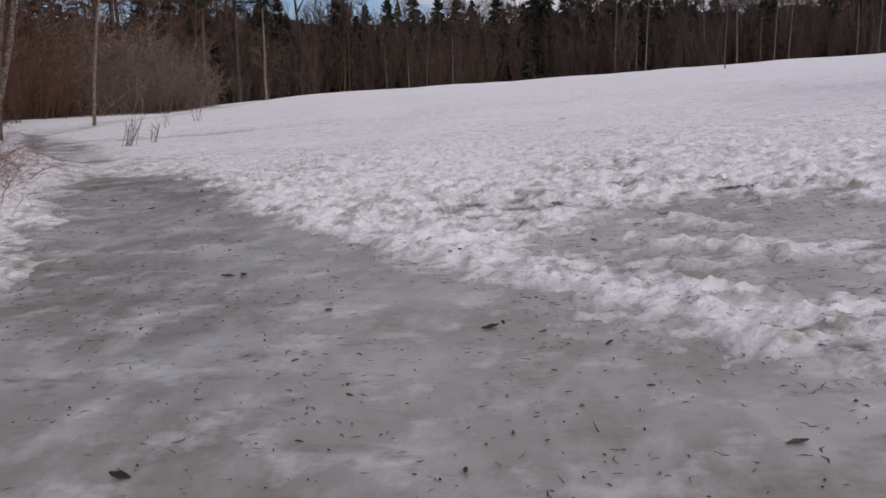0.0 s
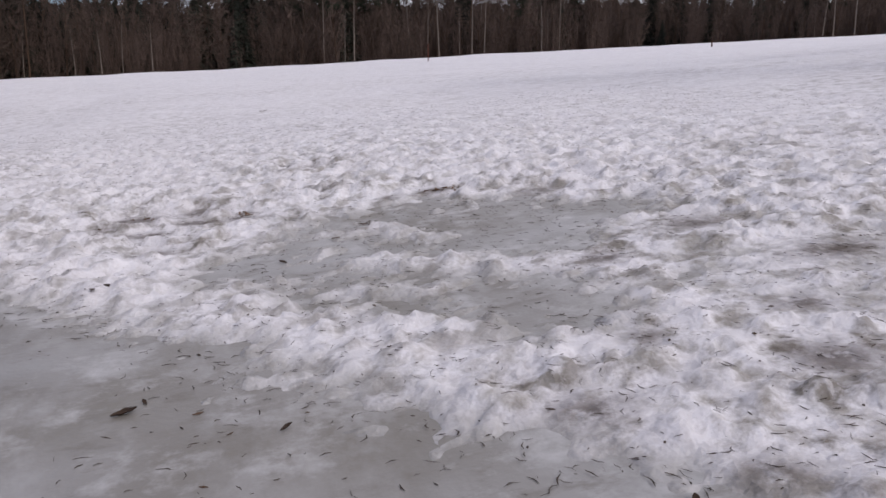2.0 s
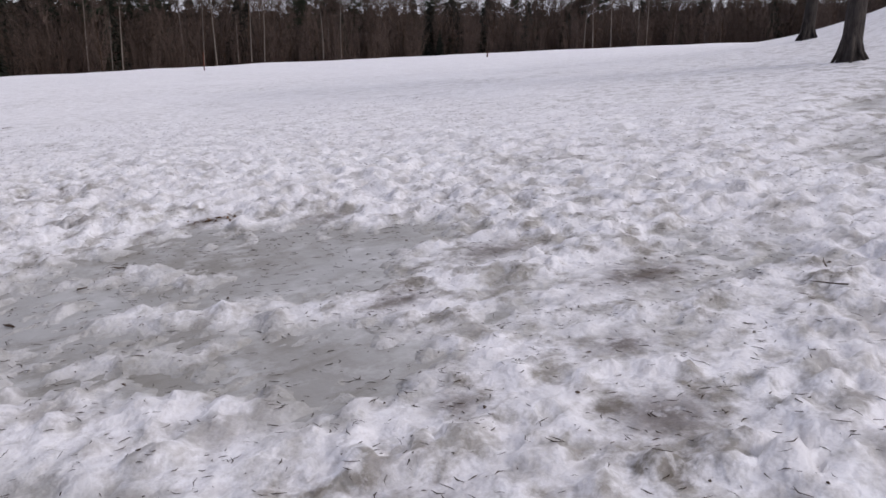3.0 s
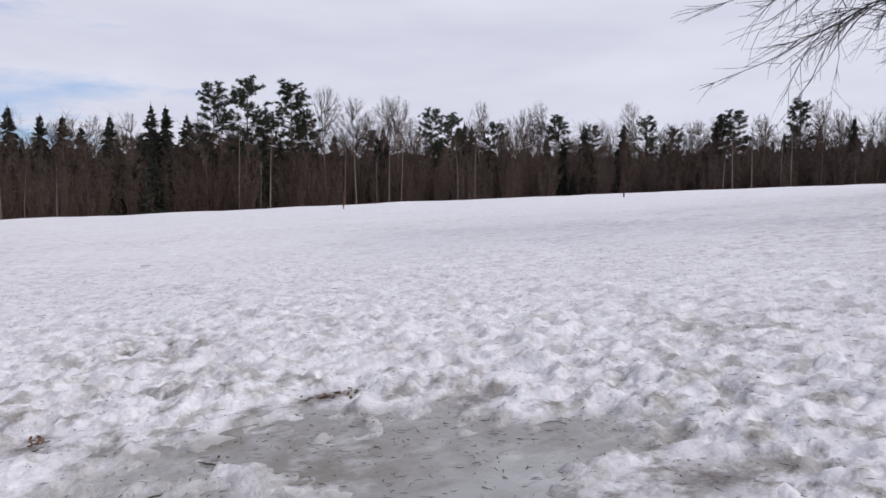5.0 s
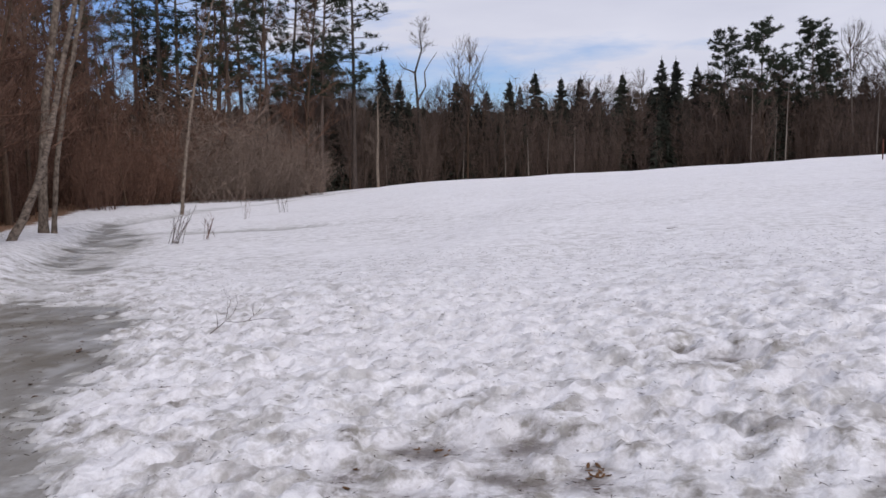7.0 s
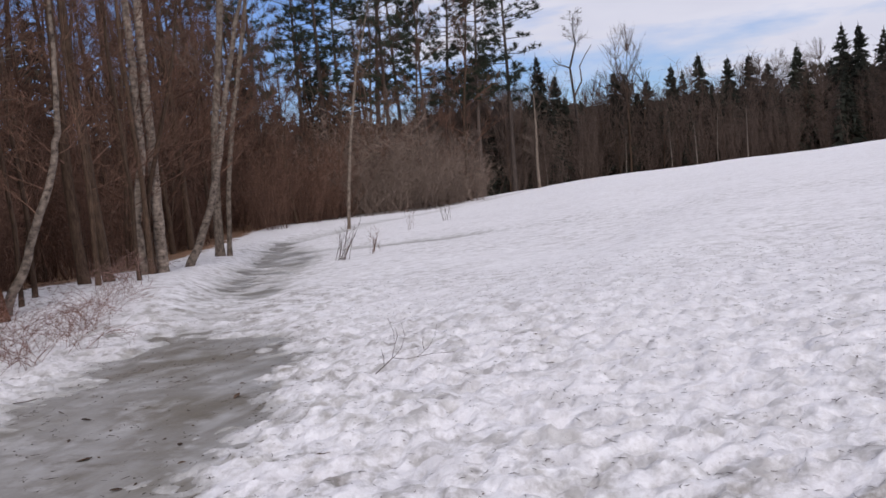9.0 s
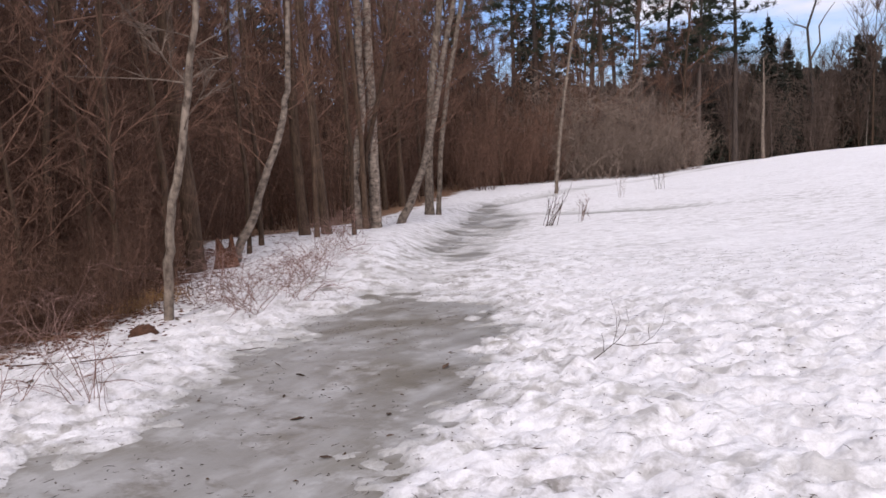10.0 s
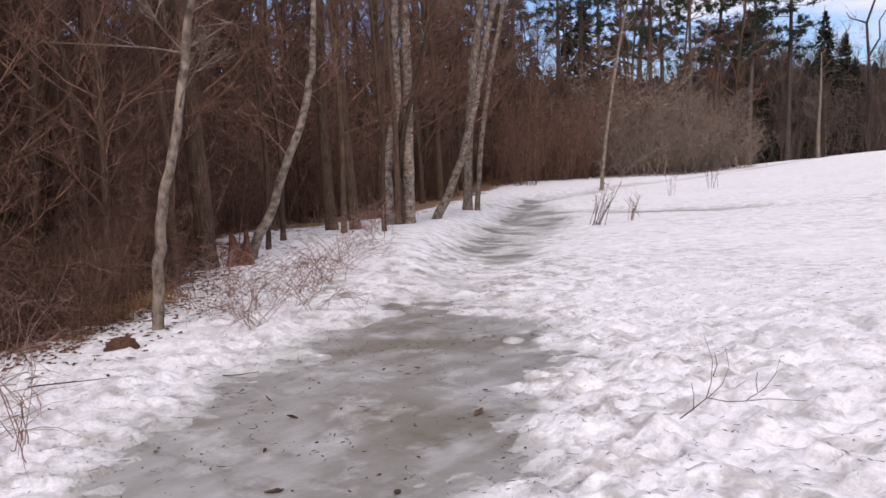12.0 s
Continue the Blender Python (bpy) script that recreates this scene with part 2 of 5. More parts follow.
def dimples(x, y, cell, seed):
    """Rounded hollows, one to a jittered cell: 0 outside, 1 in the middle."""
    gx, gy = np.floor(x / cell), np.floor(y / cell)
    best = 0 * x
    for dx in (-1, 0, 1):
        for dy in (-1, 0, 1):
            ix, iy = (gx + dx).astype(np.int64), (gy + dy).astype(np.int64)
            cx = (ix + 0.15 + 0.7 * lattice(ix, iy, seed)) * cell
            cy = (iy + 0.15 + 0.7 * lattice(ix, iy, seed + 1)) * cell
            turn = lattice(ix, iy, seed + 2) * 6.28
            size = cell * (0.25 + 0.3 * lattice(ix, iy, seed + 3))
            u = (x - cx) * np.cos(turn) + (y - cy) * np.sin(turn)
            v = (y - cy) * np.cos(turn) - (x - cx) * np.sin(turn)
            r2 = (u / size) ** 2 + (v / (size * 0.6)) ** 2
            best = np.maximum(best, np.clip(1 - r2, 0, 1) ** 1.2 * (0.3 + 0.7 * lattice(ix, iy, seed + 4)))
    return best


def step(a, b, v):
    t = np.clip((v - a) / (b - a), 0, 1)
    return t * t * (3 - 2 * t)


def land(x, y):
    """The smooth lie of the ground: a meadow that climbs to the east, a bank further on, flat woods to the west."""
    x, y = np.asarray(x, float), np.asarray(y, float)
    rise = 0.042 + 0.06 * np.exp(-(((y - 6) / 22) ** 2))
    east = np.sqrt(np.maximum(x, 0) ** 2 + 0.25) - 0.5
    east = np.minimum(east, 60)
    west = np.maximum(np.minimum(x, 0), -60)
    z = rise * east + (0.01 + 0.041 * step(9, 25, y) - 0.03 * step(28, 45, y)) * west
    z = z + 0.45 * step(6, 66, y) - 0.035 * np.clip(y - 68, 0, 60)
    z = z + 8.0 * np.exp(-(((x - 32) / 5.5) ** 2 + ((y - 9) / 5.5) ** 2) / 2)
    z = z + 0.10 * step(8.5, 11.5, y) * step(60, 20, y) * step(-3.8, -1.6, x) * step(5.5, 2.5, x)
    reach, side = np.hypot(x - 1.3, y - 5.2), np.degrees(np.arctan2(1.3 - x, y - 5.2))
    lift = np.interp(side, (-130, -80, -49, -30, -10, 1, 14, 18, 22, 26, 31, 40), (0, 0.45, 0.58, 0.52, 0.46, 0.33, 0.08, -0.2, -0.47, -0.6, -0.48, -0.1))
    z = z + np.tan(np.radians(lift)) * np.minimum(reach, 72) * step(8, 45, reach)
    bank = np.interp(y, LEFT_Y, LEFT_X) + 0.3 - x
    z = z + 0.37 * step(-0.2, 1.6, bank) * step(12.2, 18.5, y) * step(46, 30, y)
    return z


# hollows melted or trodden into the snow: x, y, half width, depth
HOLLOWS = ((2.62, 9.57, 0.22, 0.12), (0.98, 9.7, 0.14, 0.09), (0.55, 9.62, 0.16, 0.13), (0.62, 9.98, 0.22, 0.10), (2.5, 5.72, 0.15, 0.15), (3.0, 5.2, 0.26, 0.12), (1.72, 11.36, 0.22, 0.10),
           (1.35, 11.6, 0.16, 0.08), (4.0, 6.35, 0.36, 0.10), (3.3, 5.75, 0.2, 0.12), (0.0, 9.9, 0.12, 0.08), (1.7, 4.75, 0.3, 0.12), (2.3, 4.6, 0.18, 0.12), (3.7, 7.3, 0.3, 0.08), (-3.2, 11.1, 0.12, 0.08),
           (0.16, 9.9, 0.24, 0.13), (0.22, 9.34, 0.2, 0.12), (0.95, 9.57, 0.17, 0.10), (0.32, 8.74, 0.17, 0.08), (-0.19, 9.57, 0.15, 0.10), (2.19, 9.58, 0.12, 0.09), (3.35, 9.02, 0.2, 0.09), (0.66, 9.55, 0.13, 0.07), (1.27, 11.57, 0.15, 0.09), (2.0, 5.2, 0.22, 0.12), (2.9, 6.9, 0.2, 0.10))
LEFT_Y = (-30, 0, 4, 6.0, 6.8, 8.8, 10.2, 11.1, 12.1, 13.1, 14.2, 15.0, 15.8, 18.0, 19.2, 24.1, 29.0, 34.0)
LEFT_X = (-1.5, -1.6, -2.1, -2.5, -2.82, -3.75, -4.4, -4.95, -5.42, -5.88, -6.35, -6.65, -7.1, -9.0, -9.9, -13.2, -16.4, -19.5)
RIGHT_Y = (-30, 0, 4.6, 5.1, 5.6, 6.2, 6.7, 7.1, 8.1, 9.2, 10.1, 10.8, 11.25, 11.6, 12.0, 12.4, 13.4, 14.5, 14.9, 15.8, 18.0, 20.4, 22.3, 24.6, 28.0, 31.0, 34.0)
RIGHT_X = (3.2, 2.9, 1.86, 1.42, 1.1, 0.62, 0.42, 0.12, -0.78, -1.75, -2.62, -2.75, -2.85, -3.1, -3.45, -3.7, -4.15, -5.1, -5.8, -6.7, -8.2, -9.4, -10.6, -11.9, -13.9, -15.6, -19.5)


def ice_depth(x, y):
    """How far inside the iced-over trail, a puddle or the thin far strip a place lies, in metres; below 0 outside."""
    trail = np.minimum(x - np.interp(y, LEFT_Y, LEFT_X), np.interp(y, RIGHT_Y, RIGHT_X) - x)
    trail = np.minimum(trail, 9 * step(14.4, 13.4, y) - 0.42 + 0.30 * step(16.5, 19, y))
    best = trail * 0.85

    def ellipse_depth(cx, cy, rx, ry, turn=0.0, cap=9.0):
        c, s = math.cos(turn), math.sin(turn)
        u, v = (x - cx) * c + (y - cy) * s, (y - cy) * c - (x - cx) * s
        return np.minimum((1 - np.sqrt((u / rx) ** 2 + (v / ry) ** 2)) * min(rx, ry), cap)

    for p in (ellipse_depth(2.42, 8.32, 1.08, 0.66, -0.6, -0.03), ellipse_depth(1.62, 7.2, 0.6, 0.2, -0.92, -0.08), ellipse_depth(3.0, 7.9, 0.6, 0.4, 0.3, -0.15),
              # the last ellipse is a thin grey strip beyond the twig clumps
              ellipse_depth(4.0, 6.4, 0.45, 0.38, 0.3, -0.36), ellipse_depth(10.4, 8.2, 2.8, 0.9, 0.5, -0.3), ellipse_depth(-11.6, 30.4, 1.9, 0.32, -0.1, 0.06)):
        best = np.maximum(best, p)
    return best


def woods_edge(y):
    return np.interp(y, (-60, 0, 8, 10, 12, 13, 15, 19, 24, 27, 35, 44, 58, 63, 75, 95, 130), (-8.6, -8.2, -7.6, -7.5, -8.2, -9.0, -10.7, -13.3, -15.2, -16.6, -21, -25.5, -25.5, -22.5, -25, -30, -40))


def ragged_depth(x, y):
    return ice_depth(x, y) + 0.30 * fbm(x * 1.1, y * 1.1, 11, 4, 0.6) + 0.18 * fbm(x * 4.2, y * 4.2, 15, 3, 0.55) + 0.20 * fbm(x * 1.7, y * 4.3, 17, 3, 0.55) + 0.10 * fbm(x * 9.0, y * 9.0, 19, 2, 0.5)


def surface(x, y):
    """The top of the snow."""
    x, y = np.asarray(x, float), np.asarray(y, float)
    d = ragged_depth(x, y)
    near = np.exp(-np.maximum(-d, 0) / 3.0)
    over = step(0.32, -0.75, d)
    gap = 0.04 + 0.028 * np.maximum(np.maximum(x - 4.6, -5.2 - x), np.maximum(y - 12.6, 0)).clip(0, None)
    small, middle, large = step(0.17, 0.07, gap), step(0.32, 0.12, gap), step(0.9, 0.3, gap)
    pillow = 2 * np.abs(fbm(x * 4.0, y * 4.0, 25, 3, 0.5)) - 0.4
    lumps = 0.04 * large * fbm(x * 1.6, y * 1.6, 21, 3, 0.55) + 0.07 * small * fbm(x * 7.0, y * 7.0, 31, 3, 0.5) + 0.05 * middle * pillow + 0.032 * small * (2 * np.abs(fbm(x * 9.0, y * 9.0, 27, 2, 0.5)) - 0.4)
    pits = 0.06 * middle * dimples(x, y, 0.34, 41) + 0.13 * small * dimples(x + 3, y - 7, 0.17, 51) + 0.05 * small * dimples(x - 5, y + 2, 0.23, 56)
    trodden = 0.45 + 0.55 * step(-0.35, 0.2, fbm(x * 0.16, y * 0.16, 61, 2) + 0.8 * near - 0.25)
    rough = (lumps - pits * trodden) * (0.42 + 0.40 * near)
    swell = 0.10 * fbm(x * 0.22, y * 0.22, 71, 3)
    base = land(x, y)
    for hx, hy, hr, hd in HOLLOWS:
        rough = rough - 1.3 * hd * np.exp(-(((x - hx) ** 2 + ((y - hy) * 1.3) ** 2) / hr**2) ** 1.5)
    top = base - 0.035 + over * (0.105 + rough) + 0.3 * (1 - over) * rough + swell * step(0.2, -2.5, d)
    return np.maximum(top, base - 0.05 + 0.075 * step(0.05, -0.40, d))


def height(x, y):
    return float(surface(np.array([x]), np.array([y]))[0])


def mesh_of(name, verts, faces, mat, smooth=False):
    me = bpy.data.meshes.new(name)
    me.from_pydata(verts, [], faces)
    me.materials.append(mat)
    if smooth:
        me.polygons.foreach_set("use_smooth", [True] * len(me.polygons))
    me.update()
    return me


def sheet(name, xs, ys, z, mat):
    nx, ny = len(xs), len(ys)
    me = bpy.data.meshes.new(name)
    gx, gy = np.meshgrid(xs, ys)
    co = np.stack([gx, gy, z], -1).reshape(-1, 3)
    i = (np.arange(ny - 1)[:, None] * nx + np.arange(nx - 1)[None, :]).ravel()
    quads = np.stack([i, i + 1, i + nx + 1, i + nx], -1).astype(np.int32)
    me.vertices.add(len(co))
    me.vertices.foreach_set("co", co.ravel())
    me.loops.add(quads.size)
    me.loops.foreach_set("vertex_index", quads.ravel())
    me.polygons.add(len(quads))
    me.polygons.foreach_set("loop_start", np.arange(0, quads.size, 4, dtype=np.int32))
    me.polygons.foreach_set("use_smooth", np.ones(len(quads), bool))
    me.update(calc_edges=True)
    me.materials.append(mat)
    return me


def spread(lo, hi, fine, growth, reach_lo, reach_hi):
    """Even steps from lo to hi, then ever longer ones out to the reach on both sides."""
    mid = list(np.arange(lo, hi, fine))
    out, s = [], fine
    v = mid[-1]
    while v < reach_hi:
        s *= growth[1]
        v += s
        out.append(v)
    back, s, v = [], fine, lo
    while v > reach_lo:
        s *= growth[0]
        v -= s
        back.append(v)
    return np.array(back[::-1] + mid + out)


GX = spread(-5.2, 4.6, 0.04, (1.036, 1.03), -1500, 1500)
GY = spread(3.8, 12.6, 0.04, (1.13, 1.026), -1500, 1500)
mx, my = np.meshgrid(GX, GY)
ground_mesh = sheet("ground", GX, GY, surface(mx, my), SNOW)
depth = ice_depth(mx, my)
dirt = np.clip(0.34 + 0.75 * np.exp(-np.maximum(-depth, 0) / 0.9) + 0.5 * fbm(mx * 0.5, my * 0.5, 91, 3), 0, 1) * step(60, 12, np.hypot(mx, my - 7))
stain = 0 * mx
for hx, hy, hr, hd in HOLLOWS:
    stain = np.maximum(stain, np.exp(-(((mx - hx) ** 2 + ((my - hy) * 1.3) ** 2) / (hr * 0.75) ** 2)))
    dirt = np.clip(dirt + 0.9 * np.exp(-((mx - hx) ** 2 + (my - hy) ** 2) / (hr * 1.5) ** 2), 0, 1)
west_in = woods_edge(my) - mx
far_in = np.hypot(mx - 1, my - 5) - 92
litter = np.clip(np.maximum(step(-0.8, 2.6, west_in + 1.1 * step(8, 10, my) - 1.9 * step(13, 17, my)), step(0, 12, far_in)), 0, 1) * 0.75
slush = step(-0.50, 0.0, ragged_depth(mx, my))
for key, values in (("dirt", dirt), ("stain", stain), ("litter", litter), ("slush", slush)):
    ground_mesh.attributes.new(key, "FLOAT", "POINT").data.foreach_set("value", values.ravel().astype(np.float32))
ground = tagged(new("ground", ground_mesh), "old trampled snow over a gently rising meadow", "snow", kind="structure")

IX = spread(-6.5, 5.0, 0.16, (1.06, 1.06), -20, 14)
IY = spread(2.0, 14.5, 0.16, (1.12, 1.05), -30, 36)
ix, iy = np.meshgrid(IX, IY)
ice = tagged(new("ice_sheet", sheet("ice_sheet", IX, IY, land(ix, iy) + 0.012 * fbm(ix * 1.5, iy * 1.5, 81, 3), ICE)),
             "grey-brown frozen meltwater along the trail and in puddles; a thin far strip in the same colour", "ice", kind="structure")

# ---- building blocks for plants ----


class Shape:
    """Gathers tubes and blades into one mesh."""

    def __init__(self):
        self.v, self.f = [], []

    def tube(self, pts, radii, sides=3, closed=True):
        base = len(self.v)
        pts = [Vector(p) for p in pts]
        for i, p in enumerate(pts):
            way = (pts[min(i + 1, len(pts) - 1)] - pts[max(i - 1, 0)]).normalized()
            side = way.cross(Vector((0.31, 0.94, 0.13))).normalized()
            other = way.cross(side)
            for k in range(sides):
                a = 2 * math.pi * k / sides
                self.v.append(p + radii[i] * (math.cos(a) * side + math.sin(a) * other))
        for i in range(len(pts) - 1):
            for k in range(sides):
                a, b = base + i * sides + k, base + i * sides + (k + 1) % sides
                self.f.append((a, b, b + sides, a + sides))
        if closed:
            self.f.append(tuple(base + (len(pts) - 1) * sides + k for k in range(sides)))
        return pts

    def spike(self, a, b, r):
        """A three-sided needle that tapers from a to b."""
        a, b = Vector(a), Vector(b)
        way = (b - a).normalized()
        side = way.cross(Vector((0.2, 0.5, 0.84))).normalized()
        other = way.cross(side)
        i = len(self.v)
        self.v += [a + r * side, a + r * (-0.5 * side + 0.87 * other), a + r * (-0.5 * side - 0.87 * other), b]
        self.f += [(i, i + 1, i + 3), (i + 1, i + 2, i + 3), (i + 2, i, i + 3)]

    def blade(self, a, b, w, thick):
        """A flattened spray: wide across the middle, pointed at both ends."""
        a, b = Vector(a), Vector(b)
        way = b - a
        side = way.cross(Vector((0, 0, 1)))
        side = side.normalized() * w if side.length > 1e-6 else Vector((w, 0, 0))
        mid, i = a + way * 0.45, len(self.v)
        self.v += [a, mid + side, mid - side + Vector((0, 0, -thick)), b, mid + Vector((0, 0, thick))]
        self.f += [(i, i + 1, i + 4), (i, i + 4, i + 2), (i + 3, i + 4, i + 1), (i + 3, i + 2, i + 4)]

    def mesh(self, name, mat, smooth=False):
        return mesh_of(name, [tuple(v) for v in self.v], self.f, mat, smooth)


def part(name, me, parent, label=""):
    ob = new(name, me)
    ob.parent = parent
    return tagged(ob, label)


def wander(rng, start, way, length, n, bend, lift=0.0):
    """A crooked line of n + 1 points."""
    pts, p, d = [Vector(start)], Vector(start), Vector(way).normalized()
    for _ in range(n):
        d = (d + Vector((rng.uniform(-bend, bend), rng.uniform(-bend, bend), rng.uniform(-bend, bend) + lift))).normalized()
        p = p + d * (length / n)
        pts.append(p.copy())
    return pts


def along(pts, t):
    s = t * (len(pts) - 1)
    i = min(int(s), len(pts) - 2)
    return pts[i].lerp(pts[i + 1], s - i)


def branches(rng, shape, trunk, radius, limbs, subs, twigs, reach, low=0.3, thin=1.0, up=0.5):
    """Limbs off a trunk, branches off the limbs, twigs off those."""
    for i in range(limbs):
        t = low + (1 - low) * (i + rng.random()) / limbs
        p = along(trunk, min(t, 0.985))
        a = rng.uniform(0, 6.283)
        slope = up * rng.uniform(0.5, 1.6)
        length = reach * (1.25 - 0.75 * t) * rng.uniform(0.6, 1.2)
        limb = wander(rng, p, (math.cos(a), math.sin(a), slope), length, 4, 0.22, 0.06)
        r = max(radius * (1 - t) * 0.5, 0.012 * thin)
        shape.tube(limb, [r, r * 0.8, r * 0.6, r * 0.4, r * 0.2], 4, False)
        for _ in range(subs):
            u = rng.uniform(0.25, 0.98)
            q = along(limb, u)
            d = (limb[-1] - limb[0]).normalized() + Vector((rng.uniform(-0.9, 0.9), rng.uniform(-0.9, 0.9), rng.uniform(-0.3, 0.7)))
            sl = length * (0.65 - 0.35 * u) * rng.uniform(0.6, 1.2)
            sub = wander(rng, q, d, sl, 3, 0.34, 0.06)
            rs = max(r * 0.4, 0.007 * thin)
            shape.tube(sub, [rs, rs * 0.75, rs * 0.5, rs * 0.3], 3, False)
            for _ in range(twigs):
                w = rng.uniform(0.2, 1.0)
                e = along(sub, w)
                dd = (sub[-1] - sub[0]).normalized() + Vector((rng.uniform(-0.9, 0.9), rng.uniform(-0.9, 0.9), rng.uniform(-0.4, 0.8)))
                shape.spike(e, e + dd.normalized() * sl * rng.uniform(0.3, 0.75), 0.0055 * thin)


def bare_tree(seed, tall, radius, limbs, subs, twigs, reach, low, bark, twig, thin=1.0, bend=0.05, lean=(0, 0), up=0.6, sides=8, n=9):
    """trunk and crown meshes of a leafless tree, at the origin."""
    rng = random.Random(seed)
    line = wander(rng, (0, 0, -0.25), (lean[0], lean[1], 1), tall, n, bend, 0.03)
    wood = Shape()
    wood.tube(line, [radius * (1.25 if i == 0 else 1.0) * (1 - 0.88 * i / n) for i in range(n + 1)], sides)
    crown = Shape()
    branches(rng, crown, line, radius, limbs, subs, twigs, reach, low, thin, up)
    return wood.mesh("trunk", bark, True), crown.mesh("crown", twig)


def spruce(seed, tall, wide, rows, per, needle=None, bark=None):
    rng = random.Random(seed)
    wood, crown = Shape(), Shape()
    line = wander(rng, (0, 0, -0.2), (0, 0, 1), tall, 4, 0.012)
    wood.tube(line, [tall * 0.012 * (1 - 0.9 * i / 4) for i in range(5)], 6)
    bulge = [rng.uniform(0.7, 1.2) for _ in range(8)]
    for i in range(rows * per):
        t = 0.05 + 0.93 * rng.random() ** 0.85
        a = rng.uniform(0, 6.283)
        r = (wide * (1 - t) ** 0.8 + 0.10) * bulge[int(a / 6.2832 * 8) % 8] * rng.uniform(0.45, 1.15)
        p = along(line, t)
        drop = rng.uniform(-0.5, -0.05) if t < 0.8 else rng.uniform(-0.1, 0.6)
        d = Vector((math.cos(a), math.sin(a), drop))
        tip = p + d * r + Vector((0, 0, 0.12 * r))
        crown.blade(p, tip, r * 0.13 + 0.05, 0.07 + 0.06 * r)
        for s in (-1, 1):
            q = p + d * r * rng.uniform(0.35, 0.7)
            e = Vector((math.cos(a + s * 0.8), math.sin(a + s * 0.8), drop - rng.uniform(0, 0.4)))
            crown.spike(q, q + e * r * rng.uniform(0.4, 0.65), r * 0.07 + 0.05)
    crown.spike(along(line, 0.95), line[-1] + Vector((0, 0, 0.4)), 0.10)
    return wood.mesh("trunk", bark or DARK_BARK, True), crown.mesh("crown", needle or NEEDLE)


def pine(seed, tall, reach, bare, limbs, clumps, spikes, one_side=None, plump=0.085):
    rng = random.Random(seed)
    wood, crown = Shape(), Shape()
    line = wander(rng, (0, 0, -0.2), (0, 0, 1), tall, 7, 0.02)
    wood.tube(line, [tall * 0.011 * (1.15 if i == 0 else 1) * (1 - 0.85 * i / 7) for i in range(8)], 8)
    for i in range(limbs):
        t = bare + (0.99 - bare) * (i + rng.random()) / limbs
        p = along(line, t)
        a = rng.uniform(0, 6.283) if one_side is None else rng.gauss(one_side, 1.5)
        g = (t - bare) / (1 - bare)
        length = reach * (0.35 + 0.9 * math.sin(math.pi * min(0.15 + 0.8 * g, 1))) * rng.uniform(0.55, 1.1)
        limb = wander(rng, p, (math.cos(a), math.sin(a), -0.12 + 0.55 * g), length, 3, 0.14, 0.06)
        wood.tube(limb, [0.05, 0.04, 0.03, 0.012], 3, False)
        for c in range(clumps):
            u = 0.35 + 0.65 * (c + rng.random()) / clumps
            q = along(limb, min(u, 1)) + Vector((rng.gauss(0, 0.28), rng.gauss(0, 0.28), rng.gauss(0.12, 0.14)))
            size = rng.uniform(0.34, 0.66)
            for _ in range(spikes):
                d = Vector((rng.gauss(0, 1), rng.gauss(0, 1), rng.gauss(0.35, 0.7))).normalized()
                crown.spike(q - d * 0.08, q + d * size * rng.uniform(0.6, 1.1), plump)
    return wood.mesh("trunk", PINE_BARK, True), crown.mesh("crown", PINE_NEEDLE)


def shrub(seed, tall, stems, twigs, splay, mat, thin=1.0, bow=0.0, twig=(0.12, 0.3)):
    """stems and twigs of a leafless bush."""
    rng = random.Random(seed)
    wood, fine = Shape(), Shape()
    for _ in range(stems):
        a, s = rng.uniform(0, 6.283), rng.uniform(0.1, splay)
        foot = (rng.gauss(0, 0.22 * tall * splay), rng.gauss(0, 0.22 * tall * splay), -0.12)
        h = tall * rng.uniform(0.45, 1.1)
        line = wander(rng, foot, (s * math.cos(a), s * math.sin(a), 1), h, 4, 0.16, -bow)
        r = 0.011 * thin * rng.uniform(0.7, 1.5)
        wood.tube(line, [r, r * 0.85, r * 0.7, r * 0.5, r * 0.25], 3, False)
        for _ in range(twigs):
            u = rng.uniform(0.2, 1)
            q = along(line, u)
            d = Vector((rng.uniform(-1, 1), rng.uniform(-1, 1), rng.uniform(-0.3, 1.1) - 2 * bow)).normalized()
            e = q + d * h * rng.uniform(*twig)
            fine.spike(q, e, r * 0.55)
    return [wood.mesh("brush", mat), fine.mesh("brush_crown", mat)]


def thing(name, meshes, m, label, category, group=""):
    """An Empty with one part for each mesh, under the mesh's own name."""
    ob = new(name)
    ob.empty_display_size = 0.2
    for me in meshes:
        tagged(part(me.name.split(".")[0], me, ob), kind="stuff" if me.name.startswith("brush") else "")
    ob.matrix_basis = m
    return tagged(ob, label, category, group)


def placed(x, y, turn=0.0, size=1.0, sink=0.0, stretch=1.0):
    return Matrix.LocRotScale((x, y, height(x, y) - sink), Euler((0, 0, turn)), (size, size, size * stretch))


def set_at(ob, m):
    """A copy of a thing that takes the whole pose m, its size too."""
    twin = copy_thing(ob, m)
    twin.matrix_basis = m
    return twin

# ---- the far edge of the woods, east and north ----
rng = random.Random(7)


def polar(az, dist):
    """A place seen from the meadow's foot: degrees to the left of north, metres."""
    a = radians(az)
    return 1.3 - math.sin(a) * dist, 5.2 + math.cos(a) * dist


